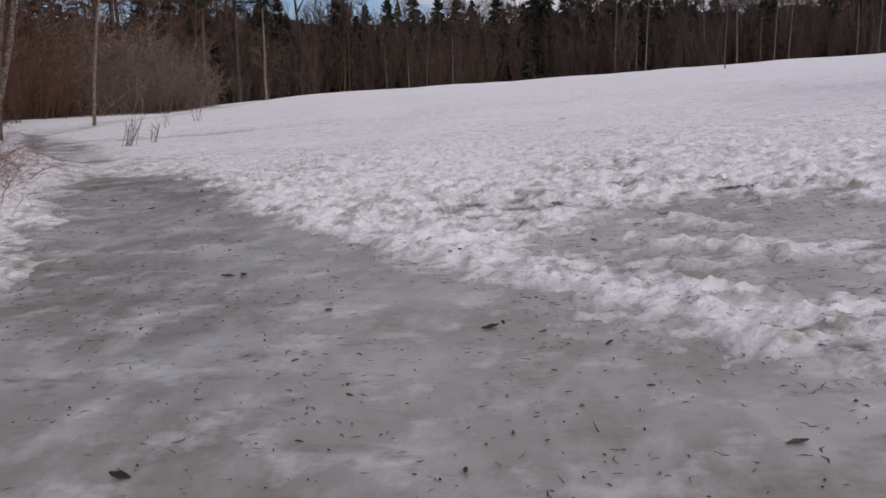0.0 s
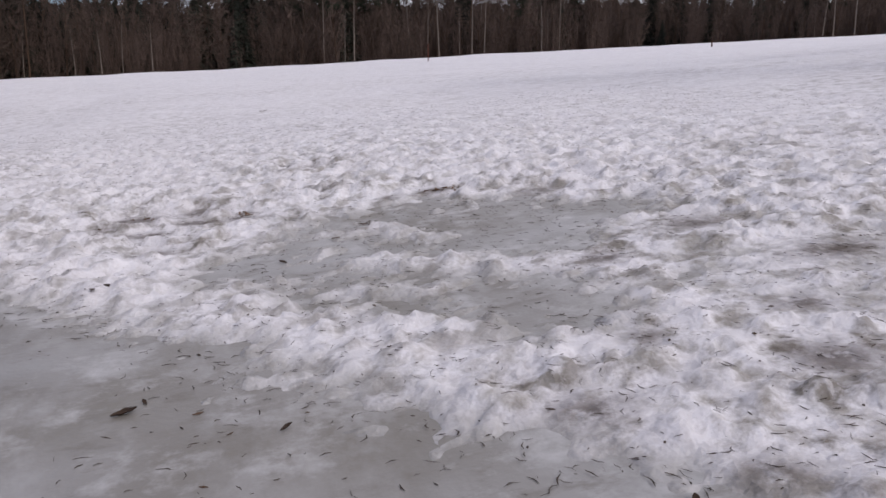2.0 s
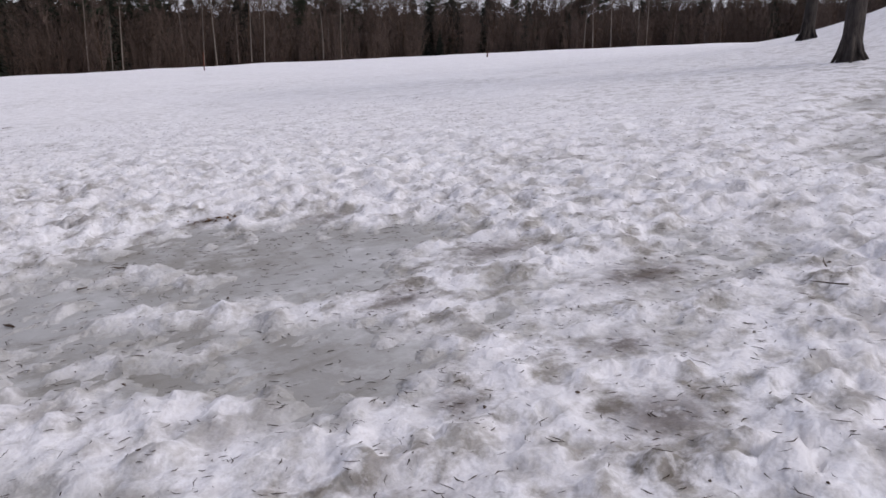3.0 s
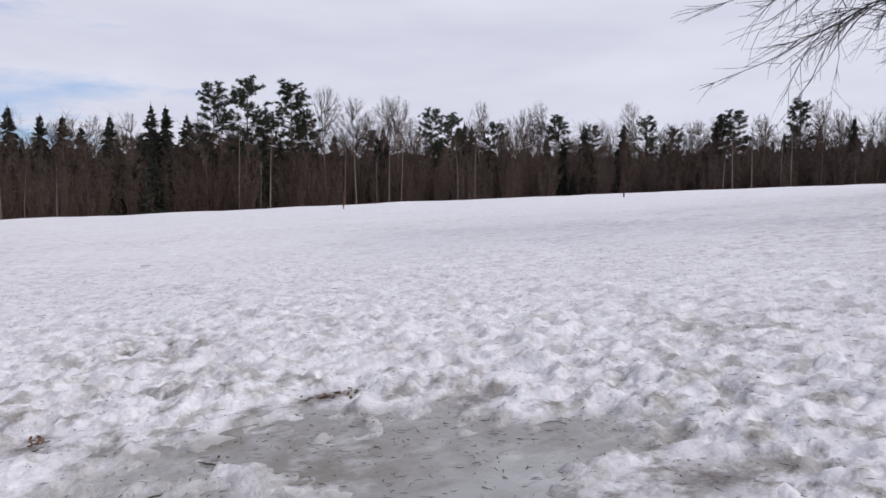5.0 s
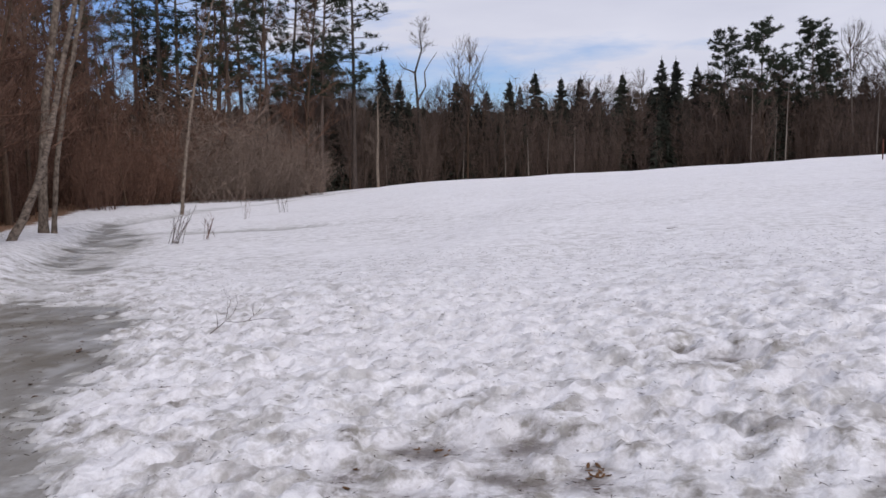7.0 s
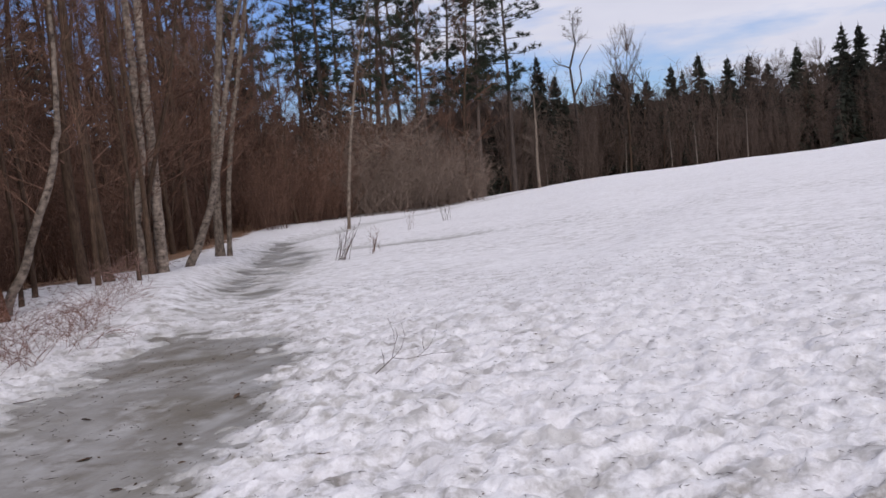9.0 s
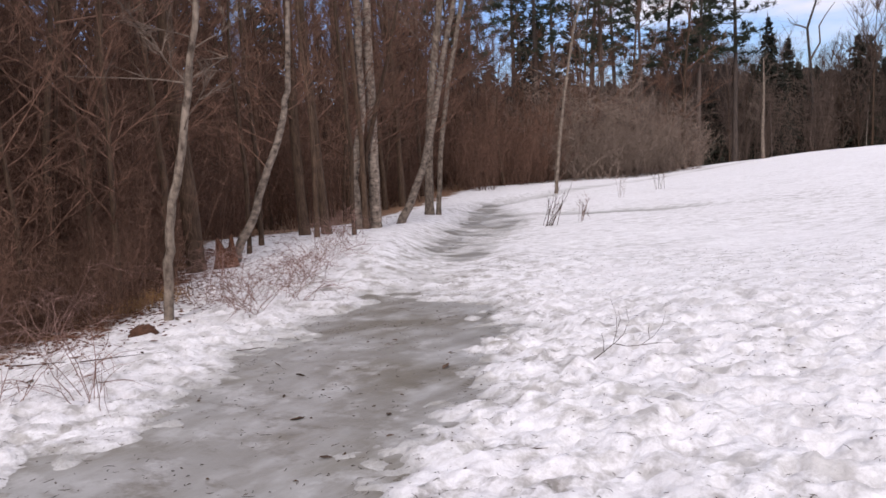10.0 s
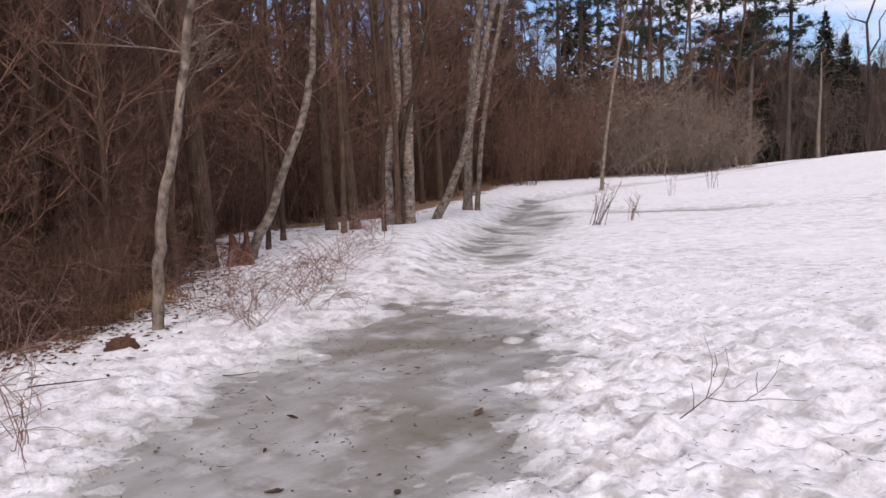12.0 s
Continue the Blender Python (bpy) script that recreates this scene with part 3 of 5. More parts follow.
def round_crown(seed, tall, radius, reach, low, bark, twig, ends=150, fine=9, thin=0.014):
    """A leafless hardwood: a straight bole that parts into rising limbs, with a haze of fine twigs round an oval crown."""
    r = random.Random(seed)
    wood, crown = Shape(), Shape()
    line = wander(r, (0, 0, -0.25), (0, 0, 1), tall * 0.9, 7, 0.05, 0.02)
    wood.tube(line, [radius * (1.2 if i == 0 else 1.0) * (1 - 0.86 * i / 7) for i in range(8)], 6)
    mid, half = (low + 1.0) / 2 * tall, (1.0 - low) / 2 * tall
    leaders = [line]
    for k in range(6):
        t = low + 0.3 * r.random()
        p = along(line, min(t / 0.9, 0.9))
        a = k * 1.05 + r.uniform(-0.3, 0.3)
        limb = wander(r, p, (math.cos(a) * 0.55, math.sin(a) * 0.55, 1), (tall - p.z) * r.uniform(0.7, 0.95), 4, 0.10, 0.05)
        wood.tube(limb, [radius * 0.32, radius * 0.26, radius * 0.2, radius * 0.13, radius * 0.06], 4, False)
        leaders.append(limb)
    for _ in range(ends):
        a, u = r.uniform(0, 6.283), r.uniform(-0.95, 0.98)
        w = reach * math.sqrt(1 - u * u) * r.uniform(0.25, 1.0) ** 0.5 * r.uniform(0.75, 1.1)
        tip = Vector((math.cos(a) * w, math.sin(a) * w, mid + half * u))
        limb = min(leaders, key=lambda c: (c[-1].xy - tip.xy).length + r.random() * 0.8)
        root = min((along(limb, v) for v in (0.15, 0.35, 0.55, 0.75, 0.92)), key=lambda q: abs(q.z - (tip.z - 0.12 * tall)))
        bow = root.lerp(tip, 0.55) + Vector((r.gauss(0, 0.12), r.gauss(0, 0.12), -0.15))
        crown.tube([root, bow, tip], [thin * 1.9, thin * 1.4, thin * 0.8], 3, False)
        for _ in range(fine):
            q = bow.lerp(tip, r.uniform(0.0, 1.0))
            d = (tip - root).normalized() + Vector((r.gauss(0, 0.55), r.gauss(0, 0.55), r.gauss(0.25, 0.45)))
            crown.spike(q, q + d.normalized() * r.uniform(0.35, 0.95), thin * 0.8)
    return wood.mesh("trunk", bark, True), crown.mesh("crown", twig)


FAR_PALE = plain("far_pale_bark", (0.14, 0.115, 0.095), (0.36, 0.31, 0.265), 3, stretch=(1.0, 1.0, 1.5), bumpy=0)
FAR_BARE = [thing("bare_tree", round_crown(100 + i, 15, 0.12, 2.6, 0.22, BARK, FAR_TWIG, 130, 10, 0.016), placed(*polar(-60 + i, 150)), "leafless grey-brown hardwood tree at the far meadow edge", "tree", "far hardwoods") for i in range(5)]
CROWN_TREE = [thing("bare_tree", round_crown(110 + i, 15, 0.13, 2.3, 0.52, FAR_PALE if i % 2 else BARK, FAR_TWIG, 120, 9, 0.013), placed(*polar(-62 - i, 150)), "tall leafless hardwood with a rounded twiggy crown", "tree", "far hardwoods") for i in range(4)]
FAR_POLE = [thing("bare_sapling", bare_tree(120 + i, 12, 0.085, 16, 4, 4, 1.3, 0.4, FAR_PALE, FAR_TWIG, 1.5, 0.035, up=0.9), placed(*polar(-64 + i, 150)), "thin pale-barked pole tree at the far meadow edge", "tree", "far pole trees") for i in range(3)]
FAR_SPRUCE = [thing("spruce", spruce(140 + i, 14, 3.4, 44, 12), placed(*polar(-68 + i, 152)), "dark green spruce in the far woods", "tree", "far spruces") for i in range(4)]
FAR_PINE = [thing("pine", pine(160 + i, 18, 3.0, 0.42, 58, 8, 20, plump=0.065), placed(*polar(-72 + i, 152)), "tall dark pine with ragged crown in the far woods", "tree", "far pines") for i in range(3)]
FAR_SHRUB = [shrub(180 + i, 5.0, 22, 34, 0.34, FAR_TWIG, 1.1, twig=(0.07, 0.2)) for i in range(3)]


def stand(kinds, az, dist, tall, base_tall, turn=None):
    """One tree of a kind, scaled to stand tall metres high."""
    x, y = polar(az, dist)
    s = tall / base_tall
    w = s * rng.uniform(0.85, 1.15)
    m = Matrix.LocRotScale((x, y, float(land(x, y)) - 0.1), Euler((0, 0, rng.uniform(0, 6.28) if turn is None else turn)), (w, w, s))
    return set_at(rng.choice(kinds), m)


def crest(az):
    """How high the tree tops reach, in degrees above the eye."""
    return float(np.interp(az, (-65, -48, -40, -34, -27, -20, -13, -8, -2, 4, 9, 14, 20, 26), (7, 6.4, 6.0, 6.0, 6.2, 6.0, 6.3, 6.4, 6.0, 5.6, 5.5, 5.9, 6.8, 8.0)))


def high(az, dist, el):
    x, y = polar(az, dist)
    return 1.55 + dist * math.tan(radians(el)) - float(land(x, y))


# tops that stand out against the sky: kind, degrees left of north, metres off, degrees high
for kind, az, dist, el in (
        (FAR_SPRUCE, 9.1, 112, 5.9), (FAR_SPRUCE, 8.3, 113, 5.5), (FAR_SPRUCE, 7.2, 113, 6.4), (FAR_SPRUCE, 5.5, 112, 6.0), (FAR_SPRUCE, 4.1, 114, 6.0), (FAR_SPRUCE, 3.1, 113, 5.3), (FAR_BARE, 2.4, 116, 6.0),
        (FAR_SPRUCE, 1.4, 109, 6.1), (FAR_BARE, 0.2, 114, 6.4), (FAR_SPRUCE, -1.2, 110, 7.0), (FAR_SPRUCE, -2.3, 109, 6.9), (FAR_SPRUCE, -3.5, 112, 6.4), (FAR_BARE, -4.4, 108, 6.2),
        (FAR_PINE, -5.3, 107, 8.2), (FAR_PINE, -7.4, 107, 8.6), (FAR_PINE, -10.6, 108, 8.5), (FAR_PINE, -8.8, 114, 6.2), (FAR_BARE, -6.4, 106, 6.6), (FAR_BARE, -8.4, 109, 6.4), (FAR_PINE, -11.6, 113, 6.6),
        (CROWN_TREE, -12.9, 110, 8.5), (CROWN_TREE, -14.8, 108, 7.8), (CROWN_TREE, -17.1, 107, 7.9), (CROWN_TREE, -17.9, 108, 8.0), (CROWN_TREE, -15.8, 112, 6.8), (CROWN_TREE, -19.0, 112, 6.4),
        (FAR_PINE, -20.3, 110, 6.9), (FAR_PINE, -21.7, 112, 6.5), (FAR_SPRUCE, -22.6, 112, 6.2), (CROWN_TREE, -23.7, 109, 7.6), (FAR_PINE, -24.7, 112, 6.0), (FAR_BARE, -25.9, 110, 6.6), (CROWN_TREE, -27.0, 112, 7.2),
        (CROWN_TREE, -27.9, 110, 7.6), (FAR_PINE, -29.3, 112, 6.4), (FAR_SPRUCE, -31.0, 110, 6.0), (FAR_BARE, -32.2, 112, 6.2), (CROWN_TREE, -34.1, 112, 7.4), (FAR_SPRUCE, -33.7, 113, 6.0), (FAR_PINE, -35.2, 114, 6.3),
        (FAR_BARE, -36.8, 110, 6.0), (FAR_BARE, -38.6, 111, 6.1), (FAR_PINE, -40.9, 112, 6.5), (FAR_PINE, -40.2, 113, 6.2), (CROWN_TREE, -42.6, 112, 6.4), (FAR_PINE, -45.0, 112, 7.0), (CROWN_TREE, -46.2, 110, 7.2), (FAR_SPRUCE, -48, 108, 6.0), (FAR_BARE, -50, 108, 6.5),
        (FAR_SPRUCE, 12.8, 108, 6.0), (FAR_SPRUCE, 16.6, 106, 6.2), (FAR_SPRUCE, 17.8, 102, 7.6), (FAR_SPRUCE, 10.6, 110, 5.2), (FAR_BARE, 11.2, 107, 6.4), (FAR_BARE, 13.6, 107, 6.2),
        (FAR_SPRUCE, -30.3, 104, 2.8), (FAR_SPRUCE, -31.0, 106, 2.4), (FAR_SPRUCE, -1.3, 104, 4.6),
        (FAR_POLE, -14.2, 103, 5.4), (FAR_POLE, -15.0, 103, 5.8), (FAR_POLE, -17.3, 102, 5.6), (FAR_POLE, -18.2, 103, 5.4), (FAR_POLE, -22.2, 102, 5.2), (FAR_POLE, -23.4, 103, 5.6), (FAR_POLE, -40.3, 102, 5.4), (FAR_POLE, -40.9, 103, 5.6),
        (FAR_POLE, -42.1, 102, 5.8), (FAR_POLE, -43.9, 103, 5.4), (FAR_POLE, -44.5, 102, 5.8), (FAR_POLE, -6.9, 103, 5.4), (FAR_POLE, -9.0, 103, 5.2)):
    stand(kind, az, dist, high(az, dist, el), {id(FAR_SPRUCE): 14, id(FAR_PINE): 18, id(FAR_POLE): 12}.get(id(kind), 15))
# the mass of the wood below those tops
thicket_at = []
az = -66.0
while az < 26:
    for row, (dist, kind, base, part_high) in enumerate((
            (103, FAR_POLE, 12, 0.66), (104, None, 5.0, 0.62), (106, FAR_BARE, 15, 0.86), (109, FAR_SPRUCE, 14, 0.80), (108, None, 5.0, 0.86), (112, FAR_BARE, 15, 0.98), (115, None, 5.0, 1.0), (117, FAR_SPRUCE, 14, 0.92))):
        if row == 0 and rng.random() < 0.9 or row == 3 and rng.random() < (0.66 if az < -4 else 0.2):
            continue
        d = dist + rng.uniform(-2.5, 2.5)
        if az > 14:
            d -= (az - 14) * 1.6
        a = az + rng.uniform(-0.7, 0.7)
        tall = high(a, d, crest(a)) * part_high * rng.uniform(0.72, 1.06)
        if row == 7:
            kind, base = rng.choice(((FAR_SPRUCE, 14), (FAR_BARE, 15), (FAR_PINE, 18), (FAR_BARE, 15)))
        if kind:
            stand(kind, a, d, tall, base)
        else:
            x, y = polar(a, d)
            thicket_at.append((x, y, float(land(x, y)) - 0.1, rng.uniform(0, 6.28), tall / base))
    az += 0.95



def joined(name, meshes, places, mat, label, category):
    """Many bushes as one mesh, for a far thicket in which no single one can be made out."""
    v, f, n = [], [], 0
    for i, (x, y, z, turn, s) in enumerate(places):
        for me in meshes[i % len(meshes)]:
            co = np.empty(len(me.vertices) * 3)
            me.vertices.foreach_get("co", co)
            co = co.reshape(-1, 3) * s
            c, k = math.cos(turn), math.sin(turn)
            v.append(np.stack([x + co[:, 0] * c - co[:, 1] * k, y + co[:, 0] * k + co[:, 1] * c, z + co[:, 2]], -1))
            f += [tuple(q + n for q in p.vertices) for p in me.polygons]
            n += len(co)
    return tagged(new(name, mesh_of(name, np.concatenate(v).tolist(), f, mat)), label, category, kind="stuff")


joined("far_thicket", FAR_SHRUB, thicket_at, FAR_TWIG, "brown leafless thicket along the far edge of the meadow", "thicket")

# the depth of the wood, behind the last trees that can be told apart


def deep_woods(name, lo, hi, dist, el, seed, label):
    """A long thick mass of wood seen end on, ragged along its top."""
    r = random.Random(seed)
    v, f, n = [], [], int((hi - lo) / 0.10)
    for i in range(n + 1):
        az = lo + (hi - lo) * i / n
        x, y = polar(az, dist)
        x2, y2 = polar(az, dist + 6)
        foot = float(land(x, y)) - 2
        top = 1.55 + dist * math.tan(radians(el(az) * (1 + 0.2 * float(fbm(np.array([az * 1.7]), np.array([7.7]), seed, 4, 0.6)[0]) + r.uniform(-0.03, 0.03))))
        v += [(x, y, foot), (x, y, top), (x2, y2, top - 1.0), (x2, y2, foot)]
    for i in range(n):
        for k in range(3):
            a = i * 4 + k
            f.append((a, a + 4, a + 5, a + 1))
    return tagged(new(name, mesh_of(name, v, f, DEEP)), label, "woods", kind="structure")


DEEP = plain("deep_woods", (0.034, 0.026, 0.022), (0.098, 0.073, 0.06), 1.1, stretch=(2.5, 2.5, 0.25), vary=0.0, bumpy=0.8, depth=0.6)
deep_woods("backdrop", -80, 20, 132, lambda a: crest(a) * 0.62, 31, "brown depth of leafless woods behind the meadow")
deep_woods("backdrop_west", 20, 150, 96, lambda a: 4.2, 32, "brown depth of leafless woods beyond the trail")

# ---- pines and hardwoods beyond the bend of the trail ----
EDGE_PINE = [thing("pine", pine(200 + i, 24, 3.1, 0.40, 50, 7, 20, plump=0.045), placed(*polar(21 + 0.4 * i, 140)), "tall red pine with dark tufted crown and long bare trunk", "tree", "tall pines") for i in range(3)]
for az, dist, tall in ((22.1, 84, 25), (19.9, 85, 25.5), (24.2, 88, 26), (25.6, 80, 24), (27.3, 86, 26), (29.0, 78, 25), (31.4, 82, 26), (34.0, 74, 25), (37.5, 80, 26), (42, 76, 26), (28.0, 66, 22), (32.6, 64, 22), (36.6, 58, 20), (40.8, 64, 22)):
    stand(EDGE_PINE, az, dist, tall, 24)

# ---- the woods west of the trail ----
MID_BARE = [thing("bare_tree", bare_tree(220 + i, 15, 0.12, 22, 8, 10, 3.0, 0.14, BARK, TWIG, 1.05, 0.07, up=0.6), placed(-70, 20 + 3 * i), "leafless brown hardwood tree in dense woods", "tree", "woodland trees") for i in range(5)]
MID_POLE = [thing("bare_sapling", bare_tree(240 + i, 9, 0.05, 18, 6, 9, 1.9, 0.12, BARK, TWIG, 0.85, 0.10, up=0.7), placed(-74, 20 + 3 * i), "thin leafless sapling in dense woods", "tree", "woodland saplings") for i in range(4)]
MID_SHRUB = [thing("bare_shrub", shrub(260 + i, 3.8, 42, 30, 0.55, TWIG, 0.8, 0.02, (0.07, 0.24)), placed(-78, 20 + 3 * i), "dense brown leafless undergrowth", "shrub", "woodland undergrowth") for i in range(4)]
GREY_SHRUB = [thing("bare_shrub", shrub(280 + i, 4.6, 46, 60, 1.0, GREY_TWIG, 1.15, 0.035, (0.06, 0.22)), placed(-82, 20 + 3 * i), "grey-brown leafless bush beside the trail bend", "shrub", "grey bushes") for i in range(3)]
MID_SPRUCE = [thing("spruce", spruce(300 + i, 15, 3.2, 24, 9), placed(-86, 20 + 3 * i), "dark spruce deep in the woods", "tree", "woodland spruces") for i in range(2)]

taken = []


def clear(x, y, gap):
    if any((x - a) ** 2 + (y - b) ** 2 < gap * gap for a, b in taken):
        return False
    taken.append((x, y))
    return True


def scatter(kinds, count, y0, y1, near, far, gap, lo, hi, seed):
    r = random.Random(seed)
    made = tries = 0
    taken.clear()
    while made < count and tries < count * 40:
        tries += 1
        y = r.uniform(y0, y1)
        x = float(woods_edge(y)) - (near + (far - near) * r.random() ** 1.5) - 2.3 * float(step(13, 17, y)) * float(step(46, 38, y))
        if not clear(x, y, gap):
            continue
        s = r.uniform(lo, hi)
        m = Matrix.LocRotScale((x, y, height(x, y) - 0.05), Euler((r.uniform(-0.06, 0.06), r.uniform(-0.06, 0.06), r.uniform(0, 6.28))), (s, s, s * r.uniform(0.9, 1.15)))
        set_at(r.choice(kinds), m)
        made += 1


scatter(MID_BARE, 92, 2, 66, 1.2, 28, 1.3, 0.75, 1.35, 1)
scatter(MID_BARE, 12, 20, 36, 0.8, 7, 1.2, 0.8, 1.2, 21)
scatter(MID_POLE, 95, 3, 66, 0.6, 16, 0.8, 0.6, 1.3, 2)
scatter(MID_POLE, 45, 7, 19, 1.5, 9, 0.6, 0.6, 1.2, 12)
scatter(MID_SHRUB, 120, 4, 70, 1.2, 15, 0.8, 0.6, 1.35, 3)
scatter(MID_SHRUB, 40, 7, 18, 1.6, 9, 0.6, 0.7, 1.3, 13)
scatter(MID_SPRUCE, 20, 10, 80, 12, 34, 3.0, 0.7, 1.2, 4)
for i in [k for k in range(30) if k < 10 or k % 2]:
    stand(MID_SPRUCE, 19.5 + 0.95 * i, rng.uniform(62, 92) if i > 9 else rng.uniform(95, 104), rng.uniform(9, 15) if i > 9 else rng.uniform(10, 14) if i > 3 else rng.uniform(8, 11), 15)
scatter(MID_SHRUB, 34, 7.5, 19, 0.1, 1.8, 0.45, 0.28, 0.6, 14)
scatter(MID_SHRUB, 16, 8.5, 12.2, 0.1, 1.6, 0.35, 0.18, 0.38, 15)
for x, y, s in ((-24.6, 52, 1.0), (-23.4, 55.5, 1.2), (-22.6, 58.5, 1.0), (-23.8, 60, 1.2), (-25.5, 57, 1.35), (-26.5, 53, 1.3), (-27.0, 49.5, 1.5), (-26.2, 46.5, 1.1), (-24.0, 63.5, 0.95), (-26, 61, 1.4), (-23.2, 57, 0.8), (-22.2, 60.5, 0.8), (-25.0, 54.5, 1.2), (-27.5, 46, 1.5), (-28.5, 51, 2.0), (-29.5, 47, 2.2), (-28, 55, 2.1), (-27, 43, 1.2), (-25, 41, 1.1), (-28, 40, 1.8)):
    set_at(rng.choice(GREY_SHRUB if y > 51.5 else MID_SHRUB), placed(x, y, rng.uniform(0, 6.28), s))

# ---- named trees along the trail ----


def leaning(name, x, y, az, path, radii, label, bark, twig, seed, limbs=10, reach=1.3, low=0.35, thin=1.0, extra=()):
    """A tree whose trunk follows path: metres across the line of sight from the trail, metres of depth, metres up."""
    a = radians(az)
    right, ahead = Vector((math.cos(a), math.sin(a), 0)), Vector((-math.sin(a), math.cos(a), 0))

    def at(p):
        return right * p[0] + ahead * p[1] + Vector((0, 0, p[2]))

    r = random.Random(seed)
    line = [at(p) for p in path]
    wood, crown = Shape(), Shape()
    smooth = [along(line, k / (4 * (len(line) - 1))) + Vector((r.gauss(0, 0.008), r.gauss(0, 0.008), 0)) for k in range(4 * (len(line) - 1) + 1)]
    rad = [float(np.interp(k / 4, range(len(radii)), radii)) for k in range(len(smooth))]
    rad[0] *= 1.35
    wood.tube(smooth, rad, 10)
    for limb, r0 in extra:
        pts = [at(p) for p in limb]
        crown.tube(pts, [r0 * (1 - 0.75 * i / (len(pts) - 1)) for i in range(len(pts))], 5, False)
        for _ in range(5):
            q = along(pts, r.uniform(0.4, 1))
            crown.spike(q, q + Vector((r.uniform(-0.4, 0.4), r.uniform(-0.4, 0.4), r.uniform(-0.1, 0.35))), 0.006 * thin)
    branches(r, crown, smooth, radii[0] * 0.55, limbs, 7, 8, reach, low, thin * 0.75, 0.5)
    return thing(name, (wood.mesh("trunk", bark, True), crown.mesh("crown", twig)), Matrix.Translation((x, y, height(x, y) - 0.03)), label, "tree")


leaning("birch_tree", -7.59, 12.16, 63, ((0, 0, -0.2), (0.06, 0, 0.65), (0.14, 0, 1.15), (0.32, 0, 1.85), (0.46, 0, 2.65), (0.6, 0, 3.3), (0.75, 0.1, 5), (0.95, 0.1, 7.5)),
        (0.056, 0.051, 0.047, 0.043, 0.038, 0.032, 0.024, 0.01), "slender pale-barked leaning tree at the woods' edge", PALE_BARK, LIMB_TWIG, 401, 12, 1.0, 0.46, 1.0,
        ((((0.46, 0, 2.55), (0.15, 0, 2.6), (-0.25, 0.05, 2.63), (-0.75, 0.1, 2.66)), 0.011), (((0.47, 0, 2.6), (0.66, 0, 2.7), (0.9, 0, 2.85)), 0.013)))
leaning("hardwood_tree", -10.95, 14.77, 58, ((0, 0, -0.2), (-0.05, 0, 1.5), (-0.12, 0, 3.2), (-0.15, 0, 5.5), (-0.3, 0, 9), (-0.4, 0, 13)), (0.15, 0.135, 0.12, 0.1, 0.07, 0.02),
        "straight brown-barked hardwood in the thicket", BARK, TWIG, 402, 14, 1.9, 0.3)
leaning("leaning_tree", -10.83, 15.4, 56, ((-0.05, 0, -0.15), (0.1, 0, 0.3), (0.35, 0, 0.72), (0.62, 0, 1.42), (0.92, 0, 2.15), (1.08, 0, 2.8), (1.2, 0, 4.1), (1.25, 0, 6)), (0.085, 0.075, 0.068, 0.062, 0.055, 0.048, 0.035, 0.01),
        "crooked leaning trunk at the woods' edge", CLUMP_BARK, TWIG, 403, 9, 1.3, 0.4)
leaning("hardwood_tree", -12.95, 18.74, 50, ((0, 0, -0.2), (-0.05, 0, 2), (0, 0, 4.5), (0.1, 0, 8), (0.1, 0, 12)), (0.115, 0.10, 0.09, 0.07, 0.02), "brown hardwood trunk at the woods' edge", BARK, TWIG, 404, 13, 2.0, 0.25)
leaning("hardwood_tree", -12.7, 19.15, 49, ((0, 0, -0.2), (-0.1, 0, 2), (-0.2, 0, 4.5), (-0.2, 0, 8), (-0.3, 0, 12)), (0.105, 0.095, 0.085, 0.07, 0.02), "brown hardwood trunk at the woods' edge", BARK, TWIG, 405, 13, 2.0, 0.25)
leaning("birch_tree", -13.25, 20.65, 46, ((0, 0, -0.2), (-0.05, 0, 1.2), (0.25, 0, 2.7), (0.3, 0, 5), (0.35, 0, 8), (0.6, 0, 12)), (0.112, 0.10, 0.095, 0.085, 0.056, 0.015), "pale birch trunk in a close clump", CLUMP_BARK, TWIG, 406, 12, 1.8, 0.3)
leaning("birch_tree", -13.19, 21.15, 45, ((0, 0, -0.2), (0.03, 0, 1.2), (0.08, 0, 2.7), (0.12, 0, 5), (0.25, 0, 8), (0.5, 0, 12)), (0.14, 0.128, 0.112, 0.10, 0.072, 0.02), "stout mottled birch trunk in a close clump", CLUMP_BARK, TWIG, 407, 12, 1.9, 0.3)
leaning("birch_tree", -13.17, 20.87, 46, ((0, 0, -0.2), (-0.05, 0, 1.0), (0.12, 0, 2.0), (0.5, 0, 3.2), (0.9, 0, 4.6), (1.3, 0, 6.5)), (0.075, 0.07, 0.06, 0.05, 0.035, 0.01), "thin dark trunk in a close clump", BARK, TWIG, 408, 9, 1.3, 0.4)
for x, y, tall, thick, seed in ((-11.95, 18.2, 9, 0.055, 421), (-12.2, 17.0, 8, 0.05, 422), (-11.3, 18.6, 8.5, 0.045, 423), (-11.5, 16.2, 7, 0.045, 424), (-10.2, 13.8, 7.5, 0.06, 425), (-13.0, 20.6, 10, 0.07, 426)):
    leaning("hardwood_tree", x, y, 48, ((0, 0, -0.2), (0.06, 0, tall * 0.2), (-0.04, 0, tall * 0.5), (0.15, 0, tall)), (thick, thick * 0.85, thick * 0.6, 0.01), "thin dark leafless trunk at the woods' edge", BARK, TWIG, seed, 12, 1.3, 0.25)
